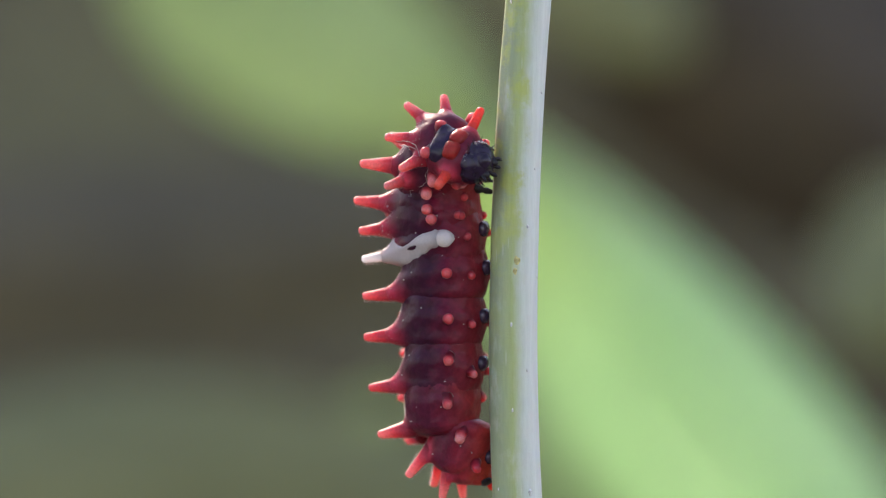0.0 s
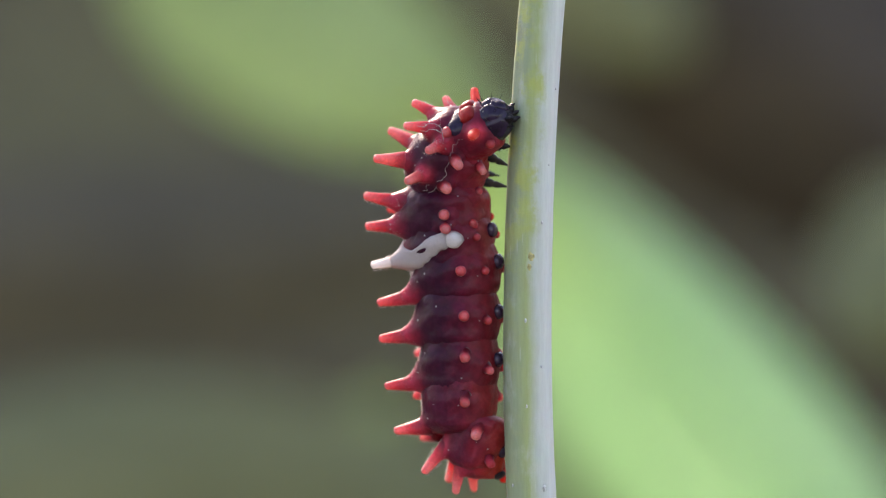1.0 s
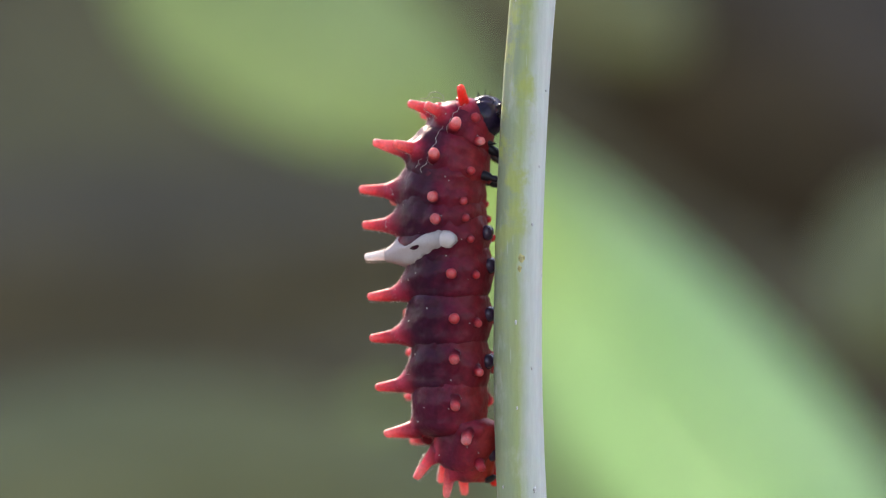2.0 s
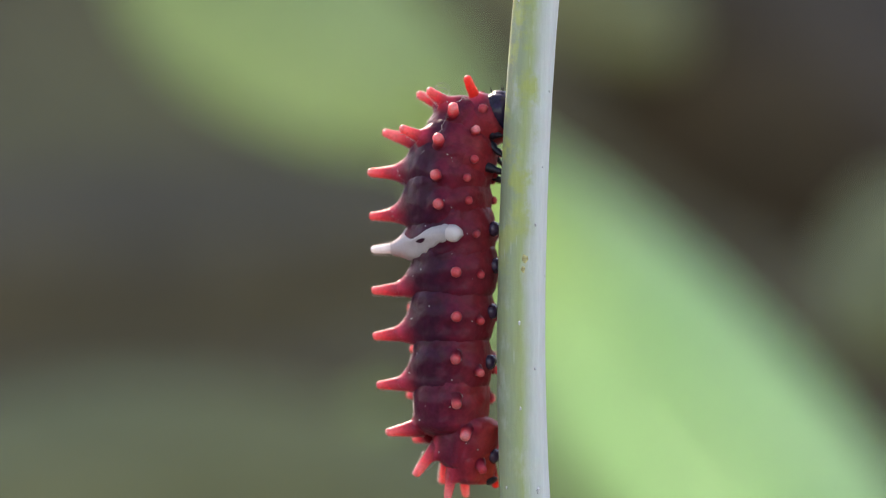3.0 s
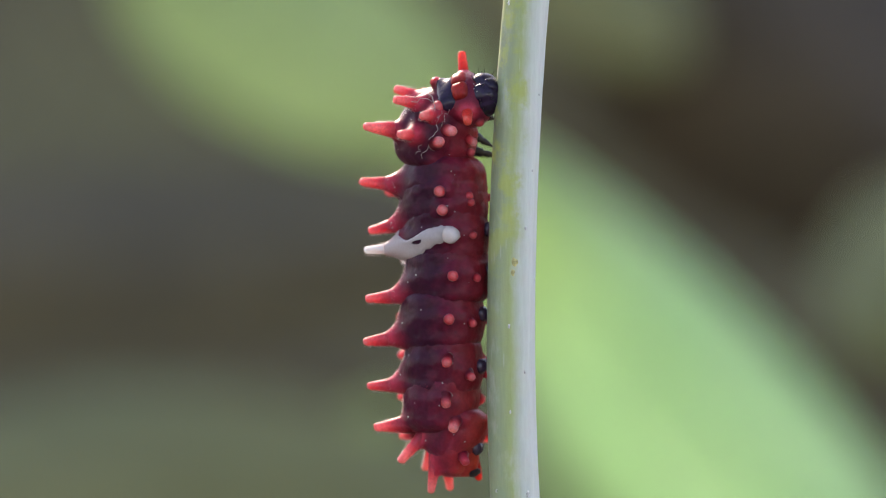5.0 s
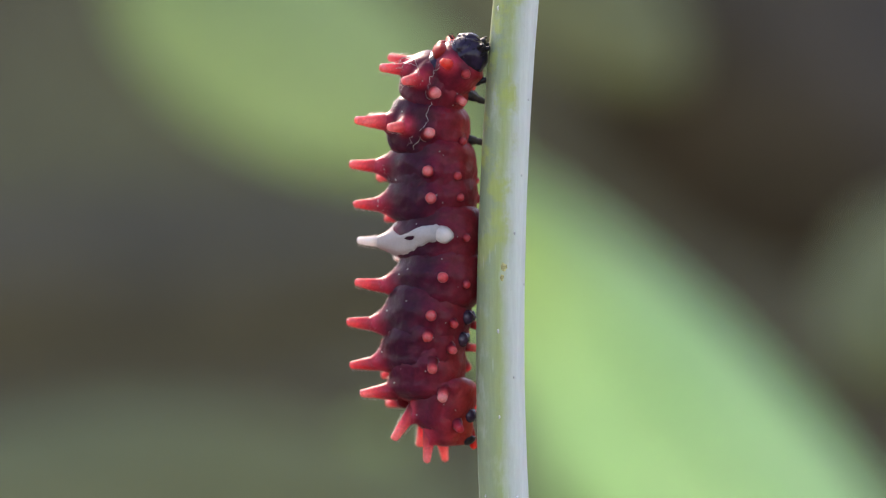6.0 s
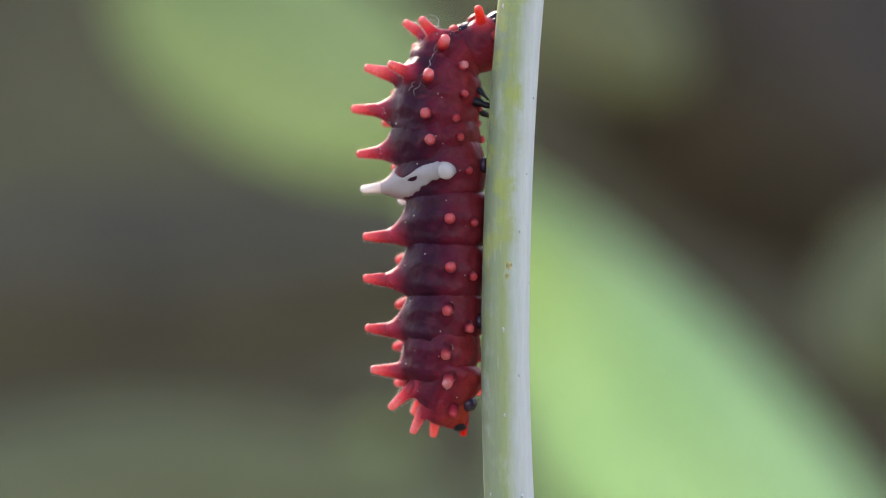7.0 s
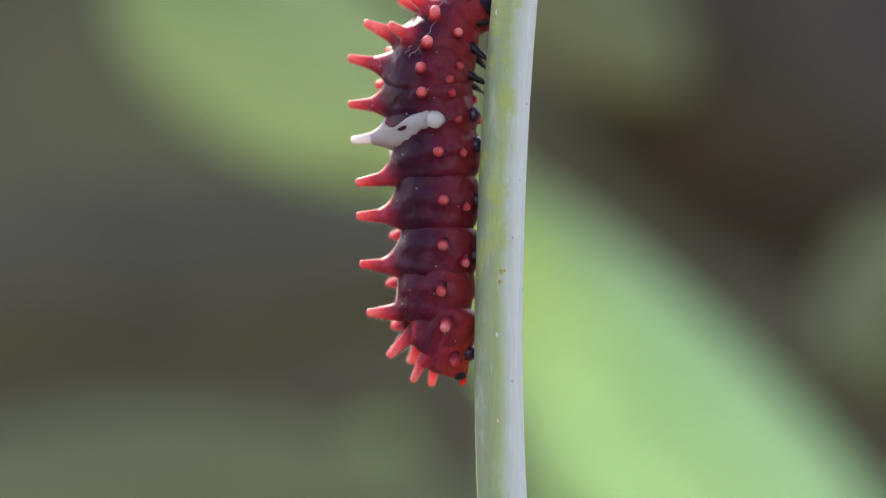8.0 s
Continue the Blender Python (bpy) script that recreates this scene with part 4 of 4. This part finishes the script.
    walk(SEG["A2"], ring_rows([
        (0, -11.7, 52.5, 61.3, -3.6, -0.4, -2.3), (0.5, -11.1, 52.5, 53.6, -2.2, 0.9, 1), (1, -22.1, 52.5, 54.1, -0.1, 10.9, 4.8),
        (1.5, -11.6, 52.5, 56.1, 0.9, 3.5, 1.7), (1.7, -11.5, 52.5, 56.5, 1.1, 0.3, 0), (2.8, -10.6, 52.5, 68.2, -2.3, -1.4, -6.7),
        (3, -7.9, 52.5, 84.7, -3.6, -1.1, -6), (3.5, 2.4, 52.5, 107.8, -1.2, -0.5, -4.7), (4, 3.5, 52.5, 104.7, -0.6, 0.9, -0.6),
        (4.5, -2.2, 52.5, 90.3, -5.4, 3.8, 5.1), (4.7, 4.9, 52.5, 80.1, -13.9, 2.2, 0.8), (5.8, 3.2, 52.5, 106.7, 0, 1.9, 2.4),
        (6, 4.6, 52.5, 110.2, 1.2, 0.1, 2.2), (6.5, -3.2, 52.5, 143.9, 4.3, 1.6, 0.3), (7, -1.3, 52.5, 208, -3.1, -1.8, -1),
        (7.5, 5.5, 52.5, 239, -0.6, -6.1, -4.8), (8, -2.3, 52.5, 296.3, 1.7, -4.5, -1.9),
    ]))
    walk(SEG["A3"], ring_rows([
        (0, -0.7, 52.5, 23, -7.1, 1.8, -0.6), (0.5, 1.6, 52.5, 20.7, -6.1, 2.2, 1), (1, -10.6, 52.5, 10.7, -9.2, -0.2, 0.7),
        (1.5, -1.7, 52.5, 16.4, -6.2, -0.7, 2.1), (1.7, -1.7, 52.5, 16.3, -5.2, -0, 0), (2.8, -1.5, 52.5, 11.2, -1.6, -0.6, -2.8),
        (3, 4.5, 52.5, 24.7, -1.8, -1.6, -3), (3.5, 11.8, 52.5, 37.9, 3, -0.4, -2.3), (4, 14.2, 52.5, 35.9, 3, -0.4, -1.3),
        (4.5, 11.9, 52.5, 32.3, -2.3, 1.5, 1.2), (4.7, 10.5, 52.5, 30.7, -2.8, 1.3, 1.9), (5.8, 17, 52.5, 34.8, 3.2, -0.2, 1.4),
        (6, 19.6, 52.5, 39.5, 4.8, 0.1, 1.1), (6.5, 6.1, 52.5, 91.6, 1, -1.3, -1.3), (7, 13.6, 52.5, 149.8, -3.7, 0.8, 1.5),
        (7.5, 21.3, 52.5, 157, 6.7, -2.6, -1.4), (8, 7.9, 52.5, 249.1, -4.1, 0.3, 0.4),
    ]))
    walk(SEG["A4"], ring_rows([
        (0, 7.5, 52.5, -42.5, -2.1, -1.4, -1.5), (0.5, 8.3, 52.5, -43.2, -2, 0.2, 0.1), (1, 3.8, 52.5, -45.8, -8.1, -1.3, 0.8),
        (1.5, 7.7, 52.5, -43.5, -4.8, -0.8, 0.8), (1.7, 7.6, 52.5, -43.4, -4.1, -0, 0), (2.8, 4.8, 52.5, -44, -3.6, 2, -2),
        (3, 10.5, 52.5, -38.8, -0.9, 1.9, -1.8), (3.5, 15.4, 52.5, -36.8, 2.1, -0.7, -1.4), (4, 18.5, 52.5, -38, 1.7, -0.5, -0.6),
        (4.5, 17.1, 52.5, -39.1, -0.6, 1.4, 2.1), (4.7, 14.4, 52.5, -43.1, -2.8, 0.9, 2.7), (5.8, 23.7, 52.5, -39.5, 4.4, -0.4, 0.9),
        (6, 21.9, 52.5, -35, 9.2, 0.8, 0.1), (6.5, 9.1, 52.5, 50, -7, 1.5, -0.8), (7, 24.3, 52.5, 63.9, 1.6, -0.4, 0.4),
        (7.5, 24.5, 52.5, 70.5, 11.6, -2.5, -0.2), (8, 17.3, 52.5, 191.3, -6.4, -0.5, -0.5),
    ]))
    walk(SEG["A5"], ring_rows([
        (0, 9.3, 52.5, -124, -1.8, -0.4, -0.8), (0.5, 9.1, 52.5, -127.6, -1.1, -0.3, -0.1), (1, 10, 52.5, -126.7, -4.4, -0.7, 0.6),
        (1.5, 12.3, 52.5, -126.4, -3.1, -0.6, 0.3), (1.7, 12.2, 52.5, -126.3, -2.7, -0, 0), (2.8, 7.2, 52.5, -123.2, -5.8, 1, -0.9),
        (3, 10.3, 52.5, -120.5, -3.6, 1.3, -1.1), (3.5, 14.3, 52.5, -118.9, -0.7, 0.3, -1.1), (4, 17.9, 52.5, -119.4, -1.3, 0.8, -0.4),
        (4.5, 16, 52.5, -119.2, -2.9, 2.6, 1.5), (4.7, 14, 52.5, -123.7, -6.4, 1.3, 1.9), (5.8, 4.6, 52.5, -105.4, 5, 0.1, -0),
        (6, 4.4, 52.5, -104.7, 6.2, 1.1, -2.3), (6.5, 15.7, 52.5, -30.9, -1.6, -0, 0.9), (7, 25.2, 52.5, -29.2, 6, -3.8, 0.3),
        (7.5, 12.2, 52.5, -11.7, 15.9, -3, -1.4), (8, 23.5, 52.5, 105.1, 1.1, 0.6, 1.5),
    ]))
    walk(SEG["A6"], ring_rows([
        (0, 10.3, 52.5, -205.4, -1.6, 0.1, 0.7), (0.5, 9.6, 52.5, -207, -1.7, 0.5, 1.5), (1, 13.6, 52.5, -206.9, -2.5, 0.1, 1.3),
        (1.5, 15.1, 52.5, -206.8, -2.6, 0.5, 1.1), (1.7, 15, 52.5, -206.8, -2.3, 0, 0), (2.8, 8.9, 52.5, -207.1, -2.5, 1, -0.1),
        (3, 10.8, 52.5, -205.4, -1, 0.5, -0.8), (3.5, 14.7, 52.5, -204.6, 1.3, -0.7, -1), (4, 18.7, 52.5, -205.3, 1.9, -0.3, -1.1),
        (4.5, 15.8, 52.5, -206.1, -0.1, -0, 1.3), (4.7, 14.5, 52.5, -205.7, -0.3, 0.9, 0.5), (5.8, 8.6, 52.5, -181.2, 5, -0.3, -3.5),
        (6, -0.7, 52.5, -150.8, -2.3, 0.9, -1.2), (6.5, 18.9, 52.5, -114, 2.5, 0.3, 0.3), (7, 23, 52.5, -112.2, 7.9, -1.9, -1.1),
        (7.5, 3, 52.5, -58.3, 9.4, 0.3, -1.6), (8, 25.2, 52.5, 13.1, 7.5, -1.9, 0.4),
    ]))
    walk(SEG["A7"], ring_rows([
        (0, 13.9, 52.5, -273.3, -5, 0, -0.4), (0.5, 15.3, 52.5, -278.1, -3.8, 0.2, -0.6), (1, 19.3, 52.5, -277.6, -3.1, -0, -0.1),
        (1.5, 20.8, 52.5, -280.8, -2.5, -0.1, 0.3), (1.7, 20.6, 52.5, -280.8, -2.3, -0, 0), (2.8, 14.4, 52.5, -279.3, -4.6, -0.2, 0.3),
        (3, 15.9, 52.5, -276.3, -3.3, 0.1, -0.4), (3.5, 18.3, 52.5, -267.5, -1.5, 0.1, -0.4), (4, 22.9, 52.5, -269.3, 0.6, 0.3, -0.7),
        (4.5, 21.5, 52.5, -273.9, -0.4, -0.1, 0.1), (4.7, 19.2, 52.5, -273.5, 0.3, 0.2, -0.4), (5.8, 8.9, 52.5, -219.9, 0.4, 0.2, -0),
        (6, 9.8, 52.5, -199.9, 0.6, -0.2, -0), (6.5, 23.7, 52.5, -184.5, 1.5, -0.4, 1), (7, 24.5, 52.5, -178.3, 8.3, 0.6, -0.1),
        (7.5, 5.5, 52.5, -96.8, -7.3, -0.6, -0.1), (8, 27.3, 52.5, -56.9, 4.1, -0.1, 0.8),
    ]))
    walk(SEG["A8"], ring_rows([
        (0, 48.5, 52.5, -360.7, 17.3, -5.1, -2.3), (0.5, 47.2, 52.5, -361.4, 16, -4.7, -1), (1, 51.6, 52.5, -360.7, 17.1, -4.5, -1.7),
        (1.5, 53.2, 52.5, -361.6, 17.3, -3.8, -1.3), (1.7, 53, 52.5, -361.5, 14.9, -0.2, -0), (2.8, 47, 52.5, -360, 14, -4.4, -2.1),
        (3, 45.7, 52.5, -357.2, 14.9, -3.8, -2.5), (3.5, 42.3, 52.5, -345.1, 20.4, -2.4, -1.8), (4, 42.7, 52.5, -343, 22.9, -1.9, -1.7),
        (4.5, 45.4, 52.5, -347.8, 21, -2.3, -0.8), (4.7, 42.4, 52.5, -345.5, 21, -1.5, -1), (5.8, 38.7, 52.5, -283.9, 12, -3.5, -1.3),
        (6, 41.6, 52.5, -271.8, 12, -3.5, -0.4), (6.5, 45.7, 52.5, -264.9, 17.8, 0.7, 1.2), (7, 36, 52.5, -244.4, 25.7, 4.1, 2.4),
        (7.5, 36.2, 52.5, -156, 7.4, -3.7, 1), (8, 43, 52.5, -136.2, 22.9, 2.3, 3.6),
    ]))
    tail = [
        (0, 73.9, 52.5, -364.8, 2.1, -2.6, -3.4), (0.5, 70.2, 52.5, -363.1, 0.9, -0, -0), (1, 69.9, 52.5, -360, 0.4, -0, -0),
        (1.5, 70.8, 52.5, -361.9, 0.1, 0, 0), (1.7, 70.7, 52.5, -362.1, 0.1, 0, 0), (2.8, 66.3, 52.5, -367.3, -0.2, 0, 0),
        (3, 65.6, 52.5, -365.9, -0.2, -0, 0), (3.5, 52.9, 52.5, -359, 0.2, -0, -0), (4, 50.9, 52.5, -354, 0.1, -0, -0),
        (4.5, 57.4, 52.5, -356.8, -0.5, 0, 0.1), (4.7, 52.7, 52.5, -355.9, -0.3, 0, -0.1), (5.8, 55.5, 52.5, -288.8, -5.3, -2.6, 0.6),
        (6, 59.8, 52.5, -279.6, -4.1, -2.3, 0.7), (6.5, 70.5, 52.5, -281.6, 9.6, -2.3, -3.1), (7, 52.3, 52.5, -258.2, 15.8, 1.3, -2.8),
        (7.5, 61.7, 52.5, -166.4, 2.3, -2.7, 0.1), (8, 64.9, 52.5, -157, 16.5, 1.1, 0),
    ]
    walk(SEG["A9"], ring_rows(tail))
    walk(SEG["A10"], ring_rows(tail))


motions()
